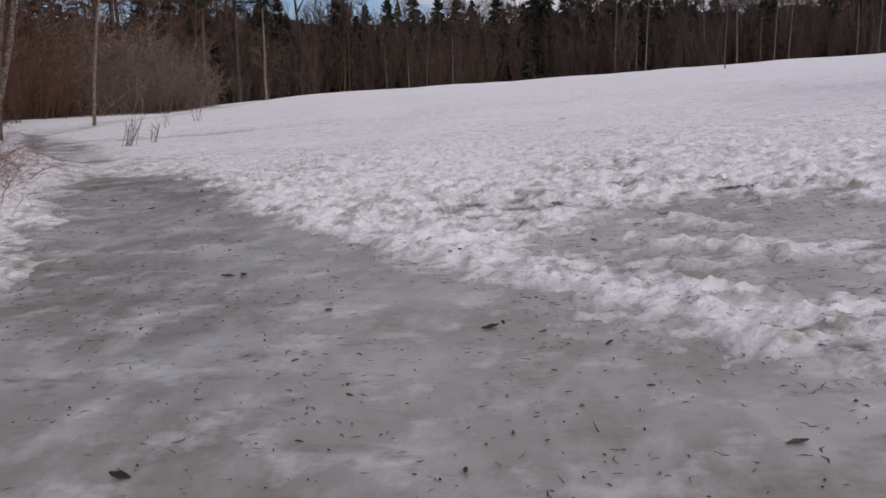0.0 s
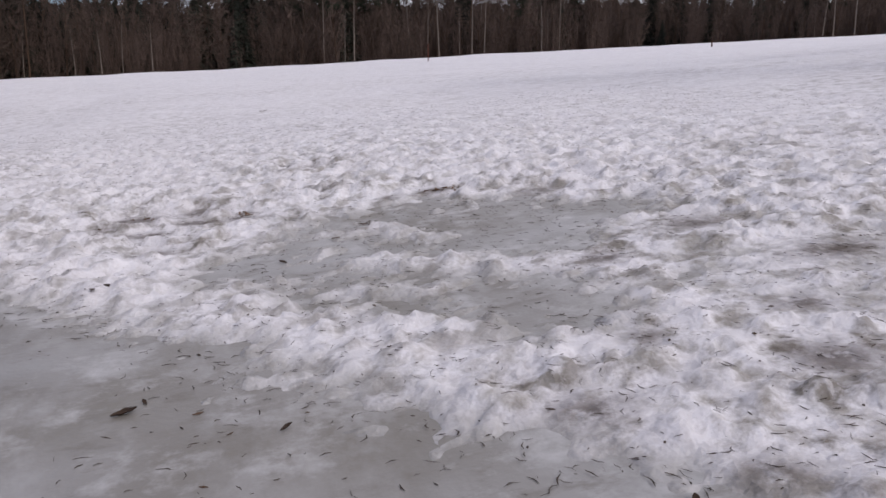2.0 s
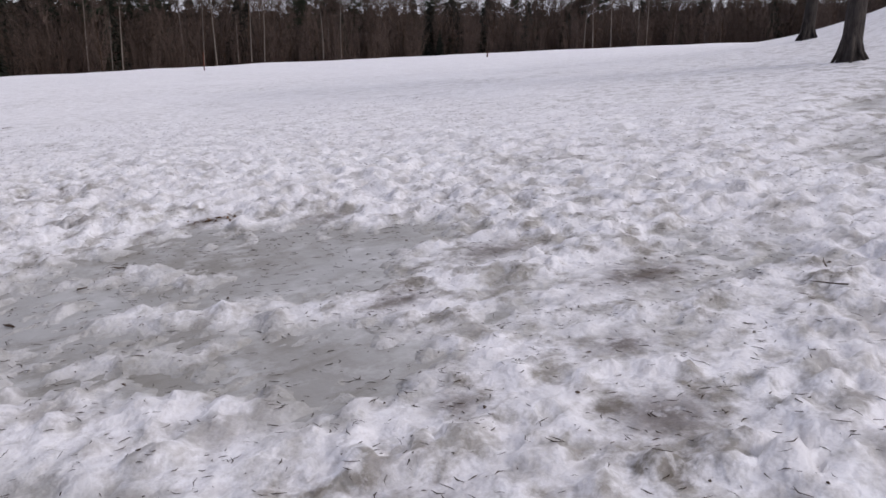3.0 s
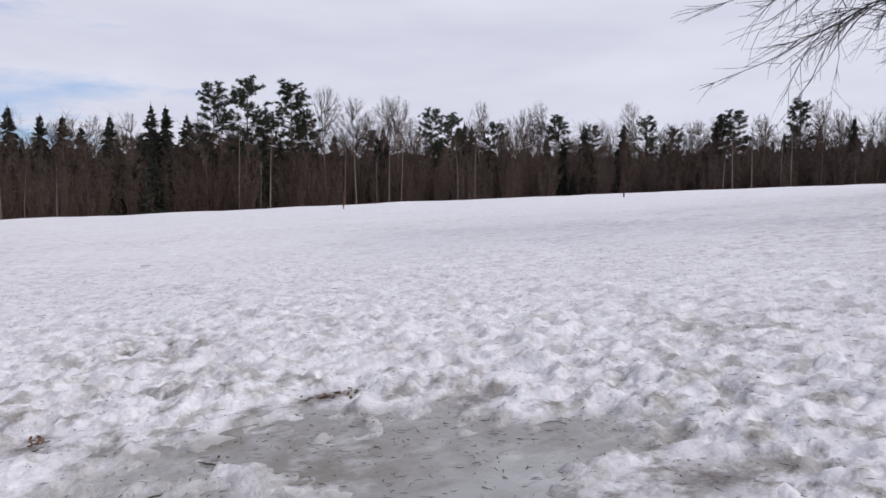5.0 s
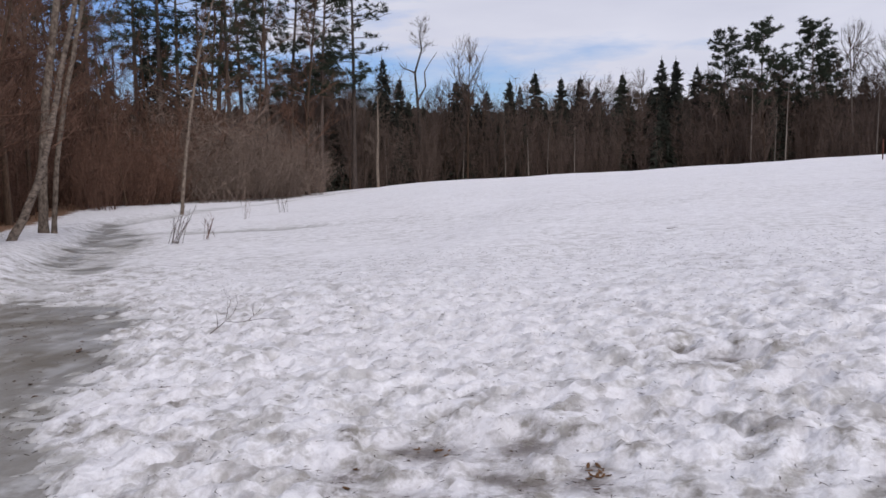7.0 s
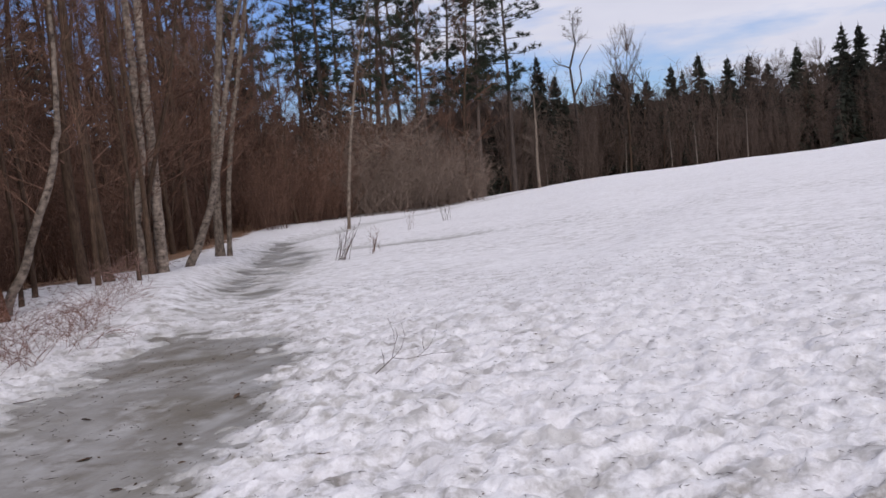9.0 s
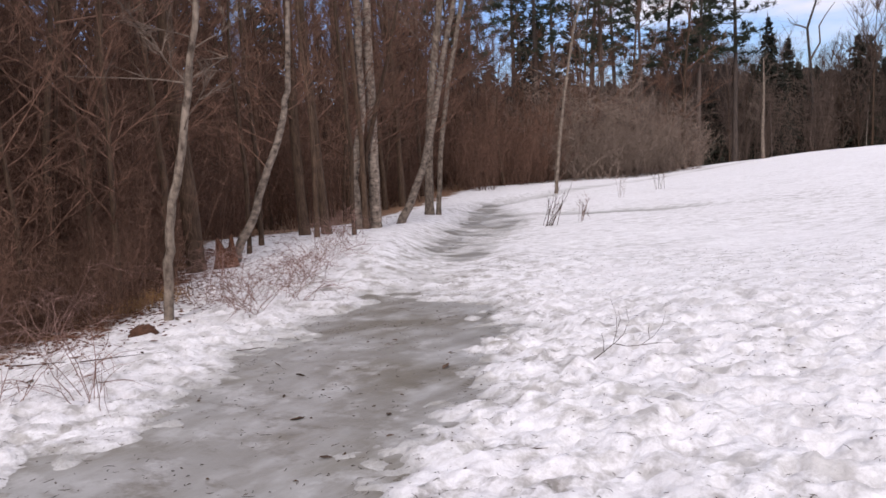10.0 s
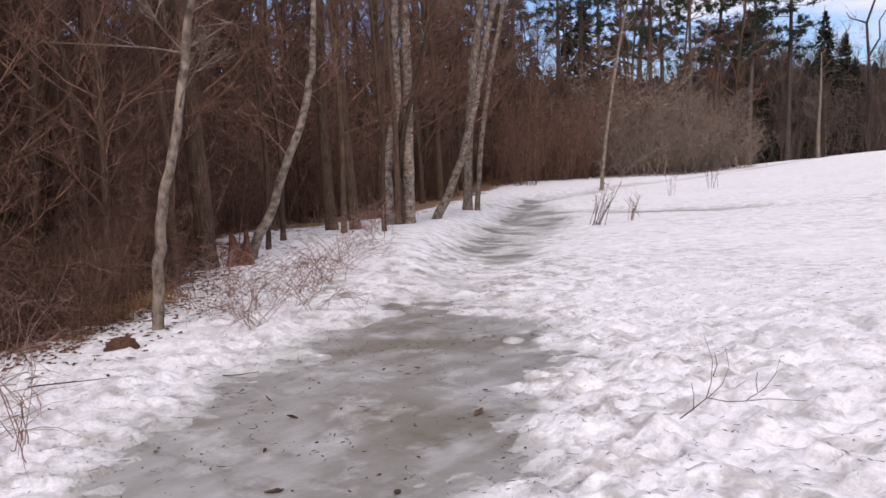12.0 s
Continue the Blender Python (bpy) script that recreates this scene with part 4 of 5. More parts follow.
leaning("leaning_tree", -13.9, 22.95, 43, ((-0.25, 0, -0.2), (0.19, 0, 0.57), (0.63, 0, 1.64), (0.95, 0, 2.8), (1.2, 0, 4.0), (1.7, 0, 6.0), (2.4, 0, 8.1)), (0.13, 0.105, 0.09, 0.08, 0.07, 0.056, 0.025), "leaning birch trunk beside the trail", CLUMP_BARK, TWIG, 409, 10, 1.8, 0.4)
leaning("birch_tree", -16.3, 26.7, 40, ((0, 0, -0.2), (0.12, 0, 2.0), (0.32, 0, 4.0), (0.72, 0, 6.4), (1.2, 0, 10), (1.6, 0, 15)), (0.145, 0.13, 0.117, 0.105, 0.08, 0.02), "tall pale birch beside the icy trail", PALE_BARK, LIMB_TWIG, 410, 12, 2.2, 0.4)
leaning("birch_tree", -16.05, 26.85, 40, ((0.0, 0, -0.2), (0.2, 0, 2.0), (0.55, 0, 4.0), (1.1, 0, 6.4), (1.8, 0, 10), (2.4, 0, 14)), (0.08, 0.076, 0.071, 0.064, 0.052, 0.02), "thin second stem of a pale birch", PALE_BARK, LIMB_TWIG, 411, 10, 1.8, 0.4)
leaning("birch_sapling", -19.5, 39.4, 31, ((0, 0, -0.2), (0.2, 0, 1.6), (0.4, 0, 3.1), (0.65, 0, 4.8), (1.15, 0, 7.4), (1.75, 0, 9.4), (2.3, 0, 11.5)), (0.085, 0.078, 0.072, 0.062, 0.05, 0.035, 0.012), "thin pale sapling standing alone in the snow", PALE_BARK, LIMB_TWIG, 412, 10, 1.3, 0.6)
stand(CROWN_TREE[:1], 12.0, 104, high(12.0, 104, 8.9), 15)
fork = polar(15.2, 104)
leaning("hardwood_tree", fork[0], fork[1], 15, ((0, 0, -0.2), (-0.1, 0, 6), (-0.3, 0, 10.5), (-0.6, 0, 14.5), (0.3, 0, 17.3), (0.1, 0, 19), (0.3, 0, 21)), (0.2, 0.18, 0.15, 0.13, 0.10, 0.07, 0.03), "tall dark forked hardwood above the far woods", DARK_BARK, BARK, 414, 26, 2.3, 0.62, 1.7,
        ((((-0.6, 0, 14.5), (-1.4, 0.2, 14.9), (-2.2, 0.2, 15.2), (-2.6, 0.3, 15.9)), 0.11), (((-0.33, 0, 11), (0.7, 0, 12.8), (0.6, 0, 14.6), (1.3, 0, 15.8), (2.2, 0, 17)), 0.12)))
leaning("birch_sapling", -21.3, 73.9, 16, ((0, 0, -0.2), (-0.05, 0, 2), (0.05, 0, 4), (0.1, 0, 6), (0.1, 0, 8)), (0.14, 0.13, 0.11, 0.08, 0.03), "pale pole tree at the woods' edge", PALE_BARK, LIMB_TWIG, 413, 14, 1.5, 0.3, 2.0)


def field_tree(name, x, y, az, radius, tall, seed, limbs):
    """A stout dark tree with a flared foot and wide drooping limbs."""
    r = random.Random(seed)
    wood, crown = Shape(), Shape()
    line = wander(r, (0, 0, -0.4), (0.03, 0, 1), tall, 9, 0.05)
    line[1] = Vector((0.0, 0.0, 0.12))
    wood.tube(line, [radius * k for k in (1.9, 1.2, 1.02, 0.95, 0.9, 0.8, 0.65, 0.45, 0.3, 0.1)], 14)
    for k in range(7):
        a = k * 0.9 + r.uniform(-0.2, 0.2)
        d = Vector((math.cos(a), math.sin(a), 0))
        wood.tube([Vector((0, 0, 0.55)) + d * radius * 0.6, Vector((0, 0, 0.16)) + d * radius * 1.3, Vector((0, 0, -0.15)) + d * radius * r.uniform(1.9, 2.9)], [radius * 0.34, radius * 0.3, radius * 0.12], 6)
    for i in range(limbs):
        t = r.uniform(0.22, 0.95)
        a = r.uniform(0, 6.283) if i > limbs * 0.6 else radians(az + 90) + r.gauss(0, 0.55)
        p = along(line, t)
        limb = wander(r, p, (math.cos(a), math.sin(a), 0.35), r.uniform(3.8, 6.0) * (1.1 - 0.5 * t), 7, 0.16, -0.085)
        crown.tube(limb, [0.05, 0.042, 0.034, 0.027, 0.021, 0.015, 0.010, 0.005], 5, False)
        for _ in range(13):
            u = r.uniform(0.3, 1)
            q = along(limb, u)
            d = (limb[-1] - limb[-3]).normalized() + Vector((r.uniform(-0.9, 0.9), r.uniform(-0.9, 0.9), r.uniform(-0.7, 0.4)))
            sub = wander(r, q, d, r.uniform(0.8, 2.4), 4, 0.22, -0.03)
            crown.tube(sub, [0.014, 0.011, 0.009, 0.006, 0.004], 3, False)
            for _ in range(8):
                e = along(sub, r.uniform(0.15, 1))
                dd = (sub[-1] - sub[0]).normalized() + Vector((r.uniform(-0.8, 0.8), r.uniform(-0.8, 0.8), r.uniform(-0.6, 0.5)))
                tw = wander(r, e, dd, r.uniform(0.3, 0.9), 2, 0.2)
                crown.tube(tw, [0.006, 0.0045, 0.0025], 3, False)
    return thing(name, (wood.mesh("trunk", DARK_BARK, True), crown.mesh("crown", DARK_BARK)), Matrix.Translation((x, y, height(x, y))), "stout dark-barked hardwood with flared roots on the snowy bank", "tree")


field_tree("maple_tree", 15.0, 12.68, 20, 0.15, 13, 501, 34)
field_tree("maple_tree", 20.45, 17.6, 30, 0.135, 11, 502, 14)

# ---- marker poles on the meadow ----


def marker_pole(x, y, tall, radius, label):
    """A plain post with a capped top."""
    ob = new("marker_pole")
    post, cap = Shape(), Shape()
    post.tube([(0, 0, -0.3), (0.004, 0, tall * 0.5), (0, 0, tall * 0.82)], [radius, radius, radius * 0.95], 10)
    cap.tube([(0, 0, tall * 0.82), (0, 0, tall * 0.97), (0, 0, tall)], [radius * 1.12, radius * 1.12, radius * 0.6], 10)
    part("post", post.mesh("post", RUST, True), ob)
    part("cap", cap.mesh("cap", RUST, True), ob)
    ob.location = (x, y, height(x, y))
    return tagged(ob, label, "pole")


marker_pole(13.02, 51.2, 1.02, 0.034, "thin rust-red marker pole standing in the snow")
marker_pole(31.9, 50.5, 0.35, 0.05, "short dark stub post on the snow crest")

# ---- twigs, brambles and grass by the trail ----


def bramble(x, y, seed, tall, canes, width, label):
    """Arching canes whose tips bow down to the snow."""
    r = random.Random(seed)
    ob = new("bramble_bush")
    for i in range(canes):
        a = r.uniform(0, 6.283)
        h, out = tall * r.uniform(0.5, 1.1), width * r.uniform(0.4, 1.2)
        cane = Shape()
        foot = Vector((r.gauss(0, 0.12 * width), r.gauss(0, 0.12 * width), -0.05))
        d = Vector((math.cos(a), math.sin(a), 0))
        line = []
        for k in range(8):
            t = k / 7
            line.append(foot + d * out * t + Vector((r.gauss(0, 0.012), r.gauss(0, 0.012), h * math.sin(min(t * r.uniform(2.0, 2.15), 3.0)) * (1 - 0.15 * t))))
        cane.tube(line, [0.0032 - 0.0003 * k for k in range(8)], 4, False)
        for _ in range(9):
            q = along(line, r.uniform(0.25, 0.95))
            tw = wander(r, q, (r.uniform(-1, 1), r.uniform(-1, 1), r.uniform(-0.4, 0.8)), r.uniform(0.1, 0.36), 4, 0.32, -0.1)
            cane.tube(tw, [0.0022, 0.002, 0.0017, 0.0013, 0.0009], 3, False)
        part("cane", cane.mesh("cane", RED_TWIG), ob)
    ob.location = (x, y, height(x, y))
    return tagged(ob, label, "bramble", "brambles")


for i, (x, y, tall, canes, width) in enumerate((
        (-5.2, 10.1, 0.55, 9, 0.85), (-5.7, 9.6, 0.55, 8, 0.8), (-6.7, 12.4, 0.5, 11, 0.8), (-6.95, 13.2, 0.5, 11, 0.8), (-7.4, 13.0, 0.6, 12, 0.9), (-7.9, 14.2, 0.6, 14, 0.9), (-8.5, 13.4, 0.7, 12, 0.9),
        (-7.4, 10.6, 0.6, 10, 0.8), (-8.3, 11.2, 0.8, 12, 0.9), (-8.9, 15.3, 0.6, 12, 0.9), (-9.6, 16.6, 0.7, 10, 0.9), (-7.0, 9.6, 0.7, 10, 0.8), (-10.6, 17.6, 0.6, 9, 0.8),
        (-7.3, 12.7, 0.45, 9, 0.9), (-7.8, 13.7, 0.5, 9, 0.9), (-8.5, 14.7, 0.55, 9, 0.9), (-8.2, 12.8, 0.6, 9, 0.9))):
    bramble(x, y + (0.25 if i > 1 else 0), 600 + i, tall, canes, width, "bare reddish arching bramble canes rooted in snow")


def twig_clump(x, y, seed, tall, count, lean, mat, label):
    """Upright bare shoots from one root."""
    r = random.Random(seed)
    thick = 0.010 if mat is BARK else 0.006
    ob = new("twig_clump")
    for _ in range(count):
        shoot = Shape()
        line = wander(r, (r.gauss(0, 0.1), r.gauss(0, 0.1), -0.08), (lean[0] + r.uniform(-0.28, 0.28), lean[1] + r.uniform(-0.28, 0.28), 1), tall * r.uniform(0.5, 1.1), 4, 0.08)
        shoot.tube(line, [thick, thick * 0.9, thick * 0.75, thick * 0.55, thick * 0.3], 4, False)
        for _ in range(3):
            q = along(line, r.uniform(0.4, 0.95))
            shoot.spike(q, q + Vector((r.uniform(-0.2, 0.2), r.uniform(-0.2, 0.2), r.uniform(0.1, 0.35))), 0.006)
        part("shoot", shoot.mesh("shoot", mat), ob)
    ob.location = (x, y, height(x, y))
    return tagged(ob, label, "shrub", "twig clumps")


twig_clump(-11.0, 25.3, 701, 1.15, 13, (0.35, 0.1), BARK, "clump of bare dark shoots beside the trail")
twig_clump(-11.2, 27.5, 702, 0.5, 4, (0.1, 0.0), TWIG, "low clump of bare shoots in snow")
twig_clump(-14.4, 36.0, 703, 0.9, 6, (0.05, 0.0), TWIG, "low clump of bare shoots in snow")
twig_clump(-10.6, 26.3, 704, 0.8, 6, (0.25, 0.0), TWIG, "few bare shoots standing in snow")
twig_clump(-14.0, 38.5, 705, 1.0, 6, (0.0, 0.0), BARK, "few bare shoots standing in snow")


def fallen_branch(x, y, turn, size, label):
    """A dead forked branch that lies on the snow with its side shoots in the air."""
    ob = new("fallen_branch")
    main = Shape()
    line = [Vector(p) for p in ((0, 0, 0.0), (0.14, 0.04, 0.08), (0.28, 0.08, 0.17), (0.46, 0.06, 0.13), (0.62, 0.03, 0.14), (0.80, 0.04, 0.25), (0.92, 0.07, 0.38), (0.98, 0.1, 0.56))]
    main.tube(line, [0.0065, 0.006, 0.0055, 0.0046, 0.004, 0.0034, 0.0026, 0.0016], 5)
    for pts in (((0.27, 0.08, 0.16), (0.33, 0.12, 0.30), (0.35, 0.14, 0.52), (0.27, 0.14, 0.76)), ((0.29, 0.08, 0.17), (0.42, 0.1, 0.28), (0.50, 0.12, 0.44), (0.47, 0.14, 0.64)),
                ((0.14, 0.04, 0.08), (0.15, 0.06, 0.2), (0.13, 0.07, 0.32)), ((0.62, 0.03, 0.14), (0.82, -0.02, 0.17), (1.16, -0.06, 0.15)), ((0.35, 0.13, 0.36), (0.40, 0.16, 0.46), (0.38, 0.17, 0.58)), ((0.74, 0.04, 0.22), (0.73, 0.06, 0.32), (0.75, 0.07, 0.4))):
        fork = Shape()
        fork.tube([Vector(p) for p in pts], [0.0044 - 0.0009 * k for k in range(len(pts))], 4, False)
        part("side_shoot", fork.mesh("side_shoot", BARK), ob)
    part("stem", main.mesh("stem", BARK), ob)
    ob.matrix_basis = Matrix.LocRotScale((x, y, height(x, y) + 0.03), Euler((0, 0, turn)), (size, size, size))
    return tagged(ob, label, "branch")


fallen_branch(-2.36, 12.12, 0.72, 0.52, "dead forked branch lying on the snow")


def stick(x, y, turn, long, thick, seed):
    r = random.Random(seed)
    ob = new("stick")
    s, k = Shape(), Shape()
    line = wander(r, (0, 0, 0.012), (1, 0, 0.02), long, 4, 0.12)
    s.tube([Vector((p.x, p.y, max(p.z, 0.008))) for p in line], [thick, thick * 0.9, thick * 0.8, thick * 0.6, thick * 0.3], 5)
    q = along(line, 0.5)
    k.spike(q, q + Vector((long * 0.25, long * 0.12, 0.01)), thick * 0.5)
    part("stem", s.mesh("stem", BARK), ob)
    part("side_shoot", k.mesh("side_shoot", BARK), ob)
    ob.matrix_basis = pose(x, y, height(x, y), 0, 0, math.degrees(turn))
    return tagged(ob, "thin dead stick lying on the ground", "stick", "fallen sticks")


for i, (x, y, turn, long) in enumerate(((-4.75, 10.55, 0.9, 0.38), (-5.6, 11.6, 0.6, 0.25), (-6.2, 10.5, 1.0, 0.5), (-1.9, 10.55, 0.5, 0.14), (1.55, 8.5, 0.45, 0.2), (2.18, 8.64, 0.1, 0.1), (1.88, 8.78, 2.3, 0.14), (1.6, 20.5, 0.3, 0.9), (-6.9, 10.2, 0.7, 0.6), (4.4, 5.5, 2.2, 0.16), (4.6, 5.75, 0.7, 0.13), (0.55, 5.05, 0.9, 0.22), (-0.3, 5.4, 1.2, 0.18), (-1.1, 6.6, 0.2, 0.2), (0.9, 4.5, 2.0, 0.2))):
    stick(x, y, turn, long, 0.0042 + 0.0012 * (long > 0.3), 820 + i)


def grass_tuft(x, y, seed, tall, count):
    r = random.Random(seed)
    s = Shape()
    for _ in range(count):
        a, o = r.uniform(0, 6.283), r.uniform(0.2, 1.0)
        f = Vector((r.gauss(0, 0.16), r.gauss(0, 0.16), -0.03))
        tip = Vector((math.cos(a) * o * tall, math.sin(a) * o * tall, tall * r.uniform(0.15, 0.8)))
        s.tube([f, f + tip * 0.5 + Vector((0, 0, tall * 0.3)), f + tip], [0.004, 0.003, 0.001], 3, False)
    ob = new("grass_tuft", s.mesh("grass_tuft", GRASS))
    ob.location = (x, y, height(x, y))
    return tagged(ob, "dry orange-brown grass tuft at the woods' edge", "grass", "grass tufts")


for i, (x, y) in enumerate(((-9.6, 10.6), (-10.1, 10.2), (-9.3, 10.1), (-9.9, 11.2), (-8.9, 10.4), (-10.5, 10.9), (-8.6, 12.3), (-8.9, 12.9))):
    grass_tuft(x, y, 840 + i, 0.42 if i < 6 else 0.3, 90)


def soil_mound(x, y, sx, sy, sz, seed, label):
    """A low lump of earth and needles with an uneven skin."""
    bm = bmesh.new()
    bmesh.ops.create_icosphere(bm, subdivisions=4, radius=1)
    for v in bm.verts:
        k = 1 + 0.28 * noise.noise(v.co * 2.1 + Vector((seed, 0, 0))) + 0.12 * noise.noise(v.co * 6)
        v.co = Vector((v.co.x * sx * k, v.co.y * sy * k, v.co.z * sz * k))
    me = bpy.data.meshes.new("soil_mound")
    bm.to_mesh(me)
    bm.free()
    me.polygons.foreach_set("use_smooth", [True] * len(me.polygons))
    me.materials.append(SOIL)
    ob = new("soil_mound", me)
    ob.matrix_basis = pose(x, y, height(x, y) + sz * 0.15, 0, 0, 40)
    return tagged(ob, label, "soil")


soil_mound(-7.05, 11.55, 0.14, 0.11, 0.085, 3, "small red-brown lump of earth on the snow")


def stump(x, y, wide, tall, seed, label):
    """A rotten stump: a flared hollow shell with a splintered rim."""
    r = random.Random(seed)
    n, v, f = 18, [], []
    rim = [tall * (0.72 + 0.28 * math.sin(i * 0.7 + seed) + r.uniform(-0.1, 0.1)) for i in range(n)]
    for ring, (k, up) in enumerate(((1.35, -0.15), (1.05, 0.25), (0.9, 0.6), (0.82, 1.0), (0.55, 0.9), (0.5, 0.3))):
        for i in range(n):
            a = 6.2832 * i / n
            q = wide * k * (1 + 0.16 * math.sin(3 * a + 1) + r.uniform(-0.07, 0.07))
            v.append((q * math.cos(a), q * math.sin(a), rim[i] * up if up > 0 else up))
    for ring in range(5):
        for i in range(n):
            a, c = ring * n + i, ring * n + (i + 1) % n
            f.append((a, c, c + n, a + n))
    f.append(tuple(5 * n + i for i in range(n)))
    ob = new("tree_stump", mesh_of("tree_stump", v, f, ROT))
    ob.location = (x, y, height(x, y) - 0.02)
    return tagged(ob, label, "stump")


stump(-10.62, 15.1, 0.17, 0.52, 5, "rotten red-brown splintered stump at the woods' edge")


# ---- fallen leaves ----


def leaf_mesh(name, seed, long, wide, mat):
    """A curled dead leaf with a midrib and a little thickness."""
    r = random.Random(seed)
    rows = []
    for i in range(6):
        t = i / 5
        w = wide * math.sin(math.pi * (0.06 + 0.9 * t)) * r.uniform(0.8, 1.1)
        z = 0.25 * long * (t - 0.5) ** 2 + r.uniform(0, 0.05) * long
        rows.append([(long * (t - 0.5), -w, z + 0.45 * w), (long * (t - 0.5), 0, z), (long * (t - 0.5), w, z + 0.45 * w)])
    v, f = [], []
    for lift in (0.0, 0.0025):
        for row in rows:
            v += [(x, y, z + lift) for x, y, z in row]
    for side in (0, 18):
        for i in range(5):
            for k in range(2):
                a = side + i * 3 + k
                q = (a, a + 1, a + 4, a + 3)
                f.append(q if side else q[::-1])
    for i in range(5):
        for k in (0, 2):
            a = i * 3 + k
            f.append((a, a + 3, a + 21, a + 18))
    return mesh_of(name, v, f, mat, True)


LEAVES = [leaf_mesh("dead_leaf", 900 + i, 0.055 + 0.012 * i, 0.010 + 0.004 * i, DEAD_LEAF) for i in range(3)]
TANS = [leaf_mesh("tan_leaf", 910 + i, 0.058 + 0.012 * i, 0.011 + 0.003 * i, TAN_LEAF) for i in range(2)]


def fallen_leaf(x, y, me, turn, size, label, group):
    ob = new("fallen_leaf", me)
    z = max(height(x, y), float(land(x, y)) + 0.004)
    ob.matrix_basis = Matrix.LocRotScale((x, y, z), Euler((0.1, 0.15, turn)), (size, size, size))
    return tagged(ob, label, "leaf", group)


for i, (x, y, s) in enumerate(((0.13, 7.87, 1.7), (0.05, 7.72, 1.1), (0.40, 6.0, 1.3), (0.47, 6.08, 0.9), (-1.55, 7.3, 1.5), (-1.45, 7.35, 1.2), (1.0, 5.6, 1.1), (1.17, 8.07, 1.0), (-0.6, 6.4, 0.9), (-1.9, 8.6, 0.8), (-2.4, 5.2, 1.0), (-0.9, 4.3, 1.1), (0.35, 4.35, 1.0),
                             (1.5, 4.4, 1.2), (-3.55, 12.0, 1.3), (-4.43, 11.33, 1.4), (-3.1, 10.9, 1.1), (-3.6, 10.6, 1.2), (-4.1, 10.9, 0.9), (-2.9, 10.2, 1.0), (-2.2, 9.9, 0.9), (2.05, 4.6, 1.2), (-6.1, 11.0, 0.9))):
    fallen_leaf(x, y, LEAVES[i % 3], i * 1.7, s, "dark curled dead leaf lying on ice and snow", "dead leaves")
pile = random.Random(77)
tan_at = [(-0.16, 9.66, 1.2, 1.2), (-0.14, 9.45, 2.5, 0.9), (1.84, 8.84, 0.3, 0.7), (1.97, 8.72, 1.3, 0.8), (2.0, 8.66, 2.2, 0.6), (2.8, 9.55, 0.5, 0.7)]
tan_at += [(2.63 + pile.gauss(0, 0.075), 9.57 + pile.gauss(0, 0.05), pile.uniform(0, 6), pile.uniform(0.4, 0.8)) for _ in range(26)]
tan_at += [(0.98 + pile.gauss(0, 0.045), 9.68 + pile.gauss(0, 0.04), pile.uniform(0, 6), pile.uniform(0.4, 0.75)) for _ in range(16)]
tan_at += [(0.16 + pile.gauss(0, 0.07), 9.95 + pile.gauss(0, 0.03), pile.uniform(0, 6), pile.uniform(0.4, 0.7)) for _ in range(10)]
for x, y, t, s in tan_at:
    fallen_leaf(x, y, TANS[int(s * 10) % 2], t, s, "tan curled oak leaf lying in a snow hollow", "tan leaves")



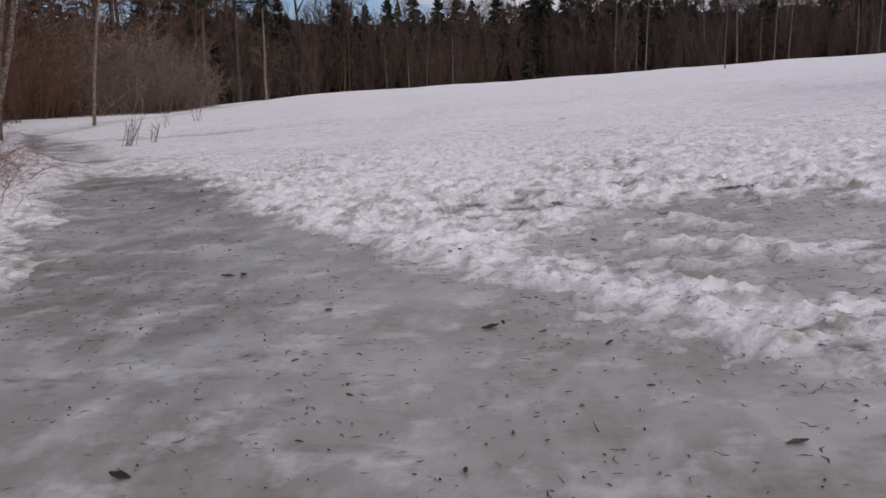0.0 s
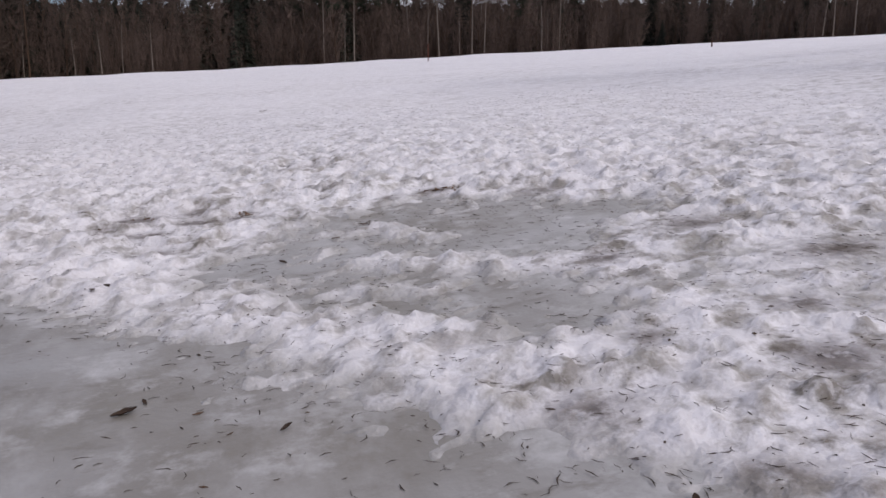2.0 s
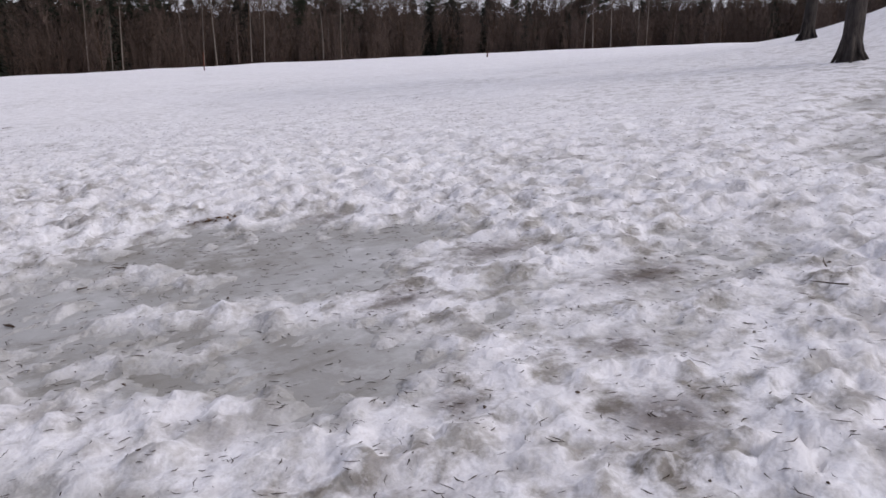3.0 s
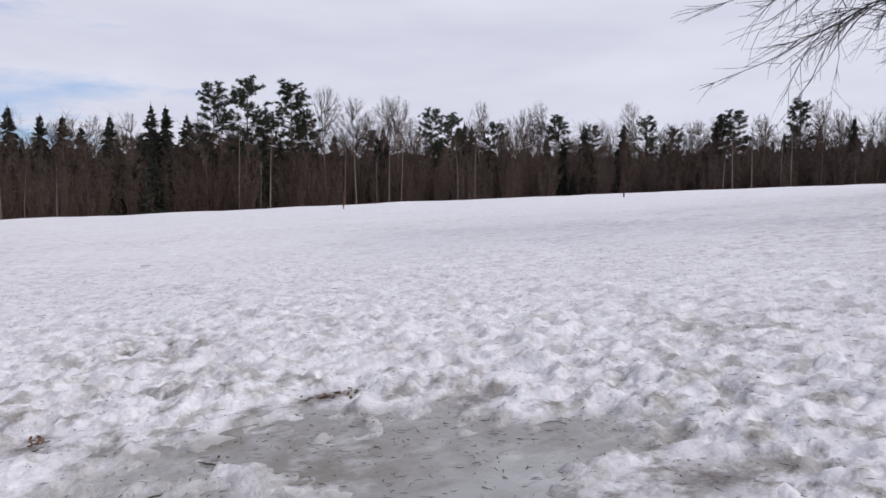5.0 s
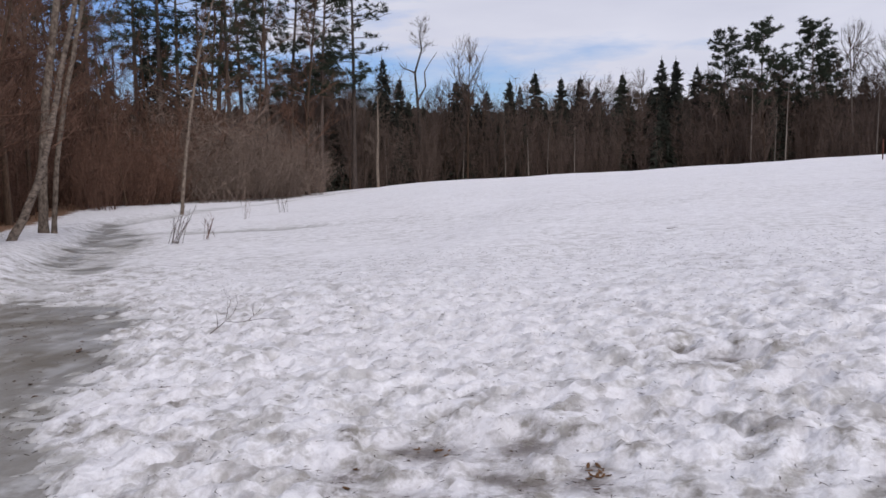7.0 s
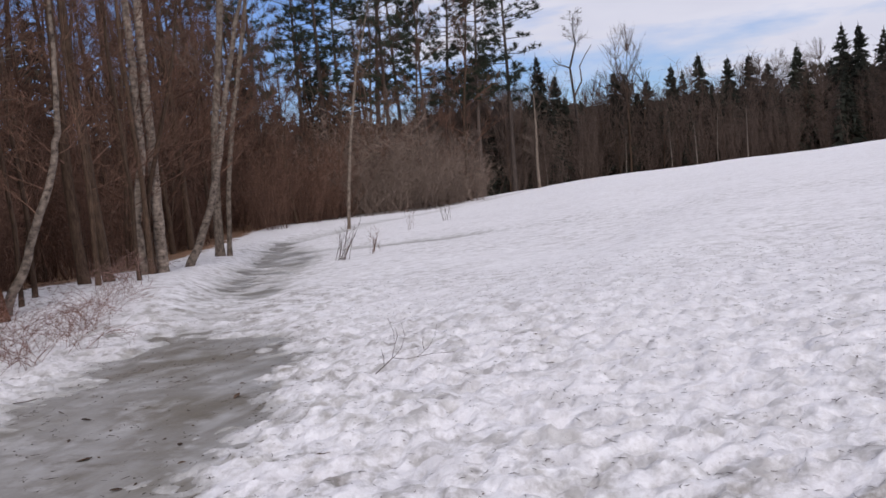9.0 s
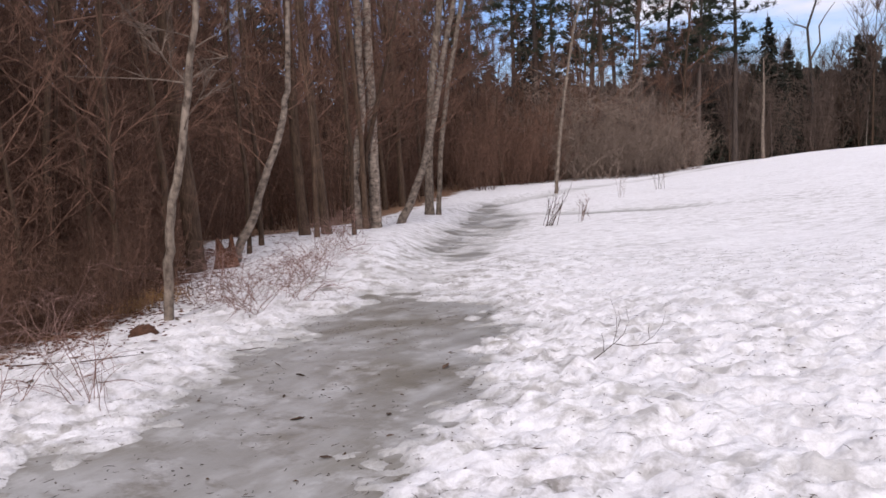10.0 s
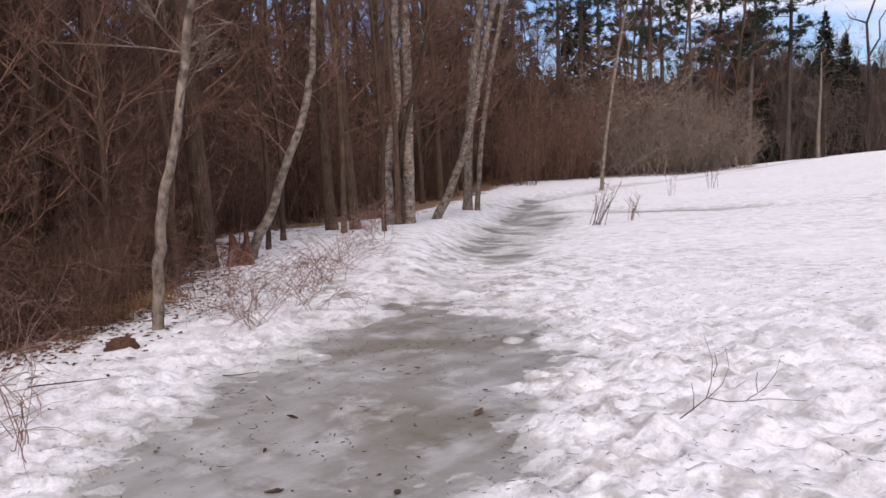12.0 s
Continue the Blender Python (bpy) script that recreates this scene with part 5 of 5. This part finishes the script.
def litter_bits(name, count, where, long, thick, mat, label, seed):
    """Countless crumbs of bark, needles and leaf on the ground, in one mesh."""
    r = random.Random(seed)
    pts = [where(r) for _ in range(count)]
    xs, ys = np.array([p[0] for p in pts]), np.array([p[1] for p in pts])
    zs = np.maximum(surface(xs, ys), land(xs, ys) + 0.003) + thick * 0.3
    v, f = [], []
    for x, y, z in zip(xs, ys, zs):
        a, ln = r.uniform(0, 6.283), long * r.uniform(0.3, 1.0) ** 1.5
        w = thick * r.uniform(0.6, 1.8)
        cx, sx = math.cos(a), math.sin(a)
        i, bow = len(v), r.uniform(-0.25, 0.25) * ln
        for u, k in ((-0.5, 0.4), (0.0, 1.0), (0.5, 0.3)):
            b = bow if u == 0 else 0
            for s, h in ((-1, 0), (1, 0), (0, 0.9)):
                px, py = u * ln, s * w * k + b
                v.append((x + px * cx - py * sx, y + px * sx + py * cx, z + h * w * k))
        for q in (0, 3):
            for k in range(3):
                p0, p1 = i + q + k, i + q + (k + 1) % 3
                f.append((p0, p1, p1 + 3, p0 + 3))
        f += [(i, i + 2, i + 1), (i + 6, i + 7, i + 8)]
    return tagged(new(name, mesh_of(name, v, f, mat)), label, "litter", kind="stuff")


def on_trail(r):
    y = 2.5 + 13 * r.random() ** 1.2
    return r.uniform(np.interp(y, LEFT_Y, LEFT_X) - 0.2, np.interp(y, RIGHT_Y, RIGHT_X) + 0.3), y


def on_meadow(r):
    while True:
        x, y = r.uniform(-7, 9), 3.0 + 16 * r.random() ** 1.3
        if r.random() < 0.25 or not np.interp(y, LEFT_Y, LEFT_X) < x < np.interp(y, RIGHT_Y, RIGHT_X):
            return x, y


def by_woods(r):
    y = r.uniform(7, 26)
    return float(woods_edge(y)) + r.gauss(-1.7, 1.2) - 1.2 * float(step(13, 17, y)), y


litter_bits("leaf_crumbs", 150, on_trail, 0.05, 0.0055, DEAD_LEAF, "dark crumbs of bark and leaf frozen on the ice", 1)
litter_bits("fine_crumbs", 650, on_trail, 0.028, 0.003, DEAD_LEAF, "fine dark specks frozen on the ice", 2)
litter_bits("needle_litter", 28000, on_meadow, 0.07, 0.0017, DEAD_LEAF, "fine needles and twig bits on old snow", 3)
litter_bits("snow_crumbs", 420, on_meadow, 0.036, 0.0045, DEAD_LEAF, "scattered dark bark crumbs on old snow", 4)
litter_bits("woods_litter", 1800, by_woods, 0.16, 0.010, DEAD_LEAF, "brown leaves and twigs at the woods' edge", 5)


def under_trees(r):
    y = r.uniform(9.5, 16.5)
    return float(woods_edge(y)) + r.gauss(-0.5, 0.7) - 1.2 * float(step(13, 17, y)), y


litter_bits("leaf_litter", 4200, under_trees, 0.09, 0.010, ROT, "red-brown fallen leaves among the first trunks", 6)
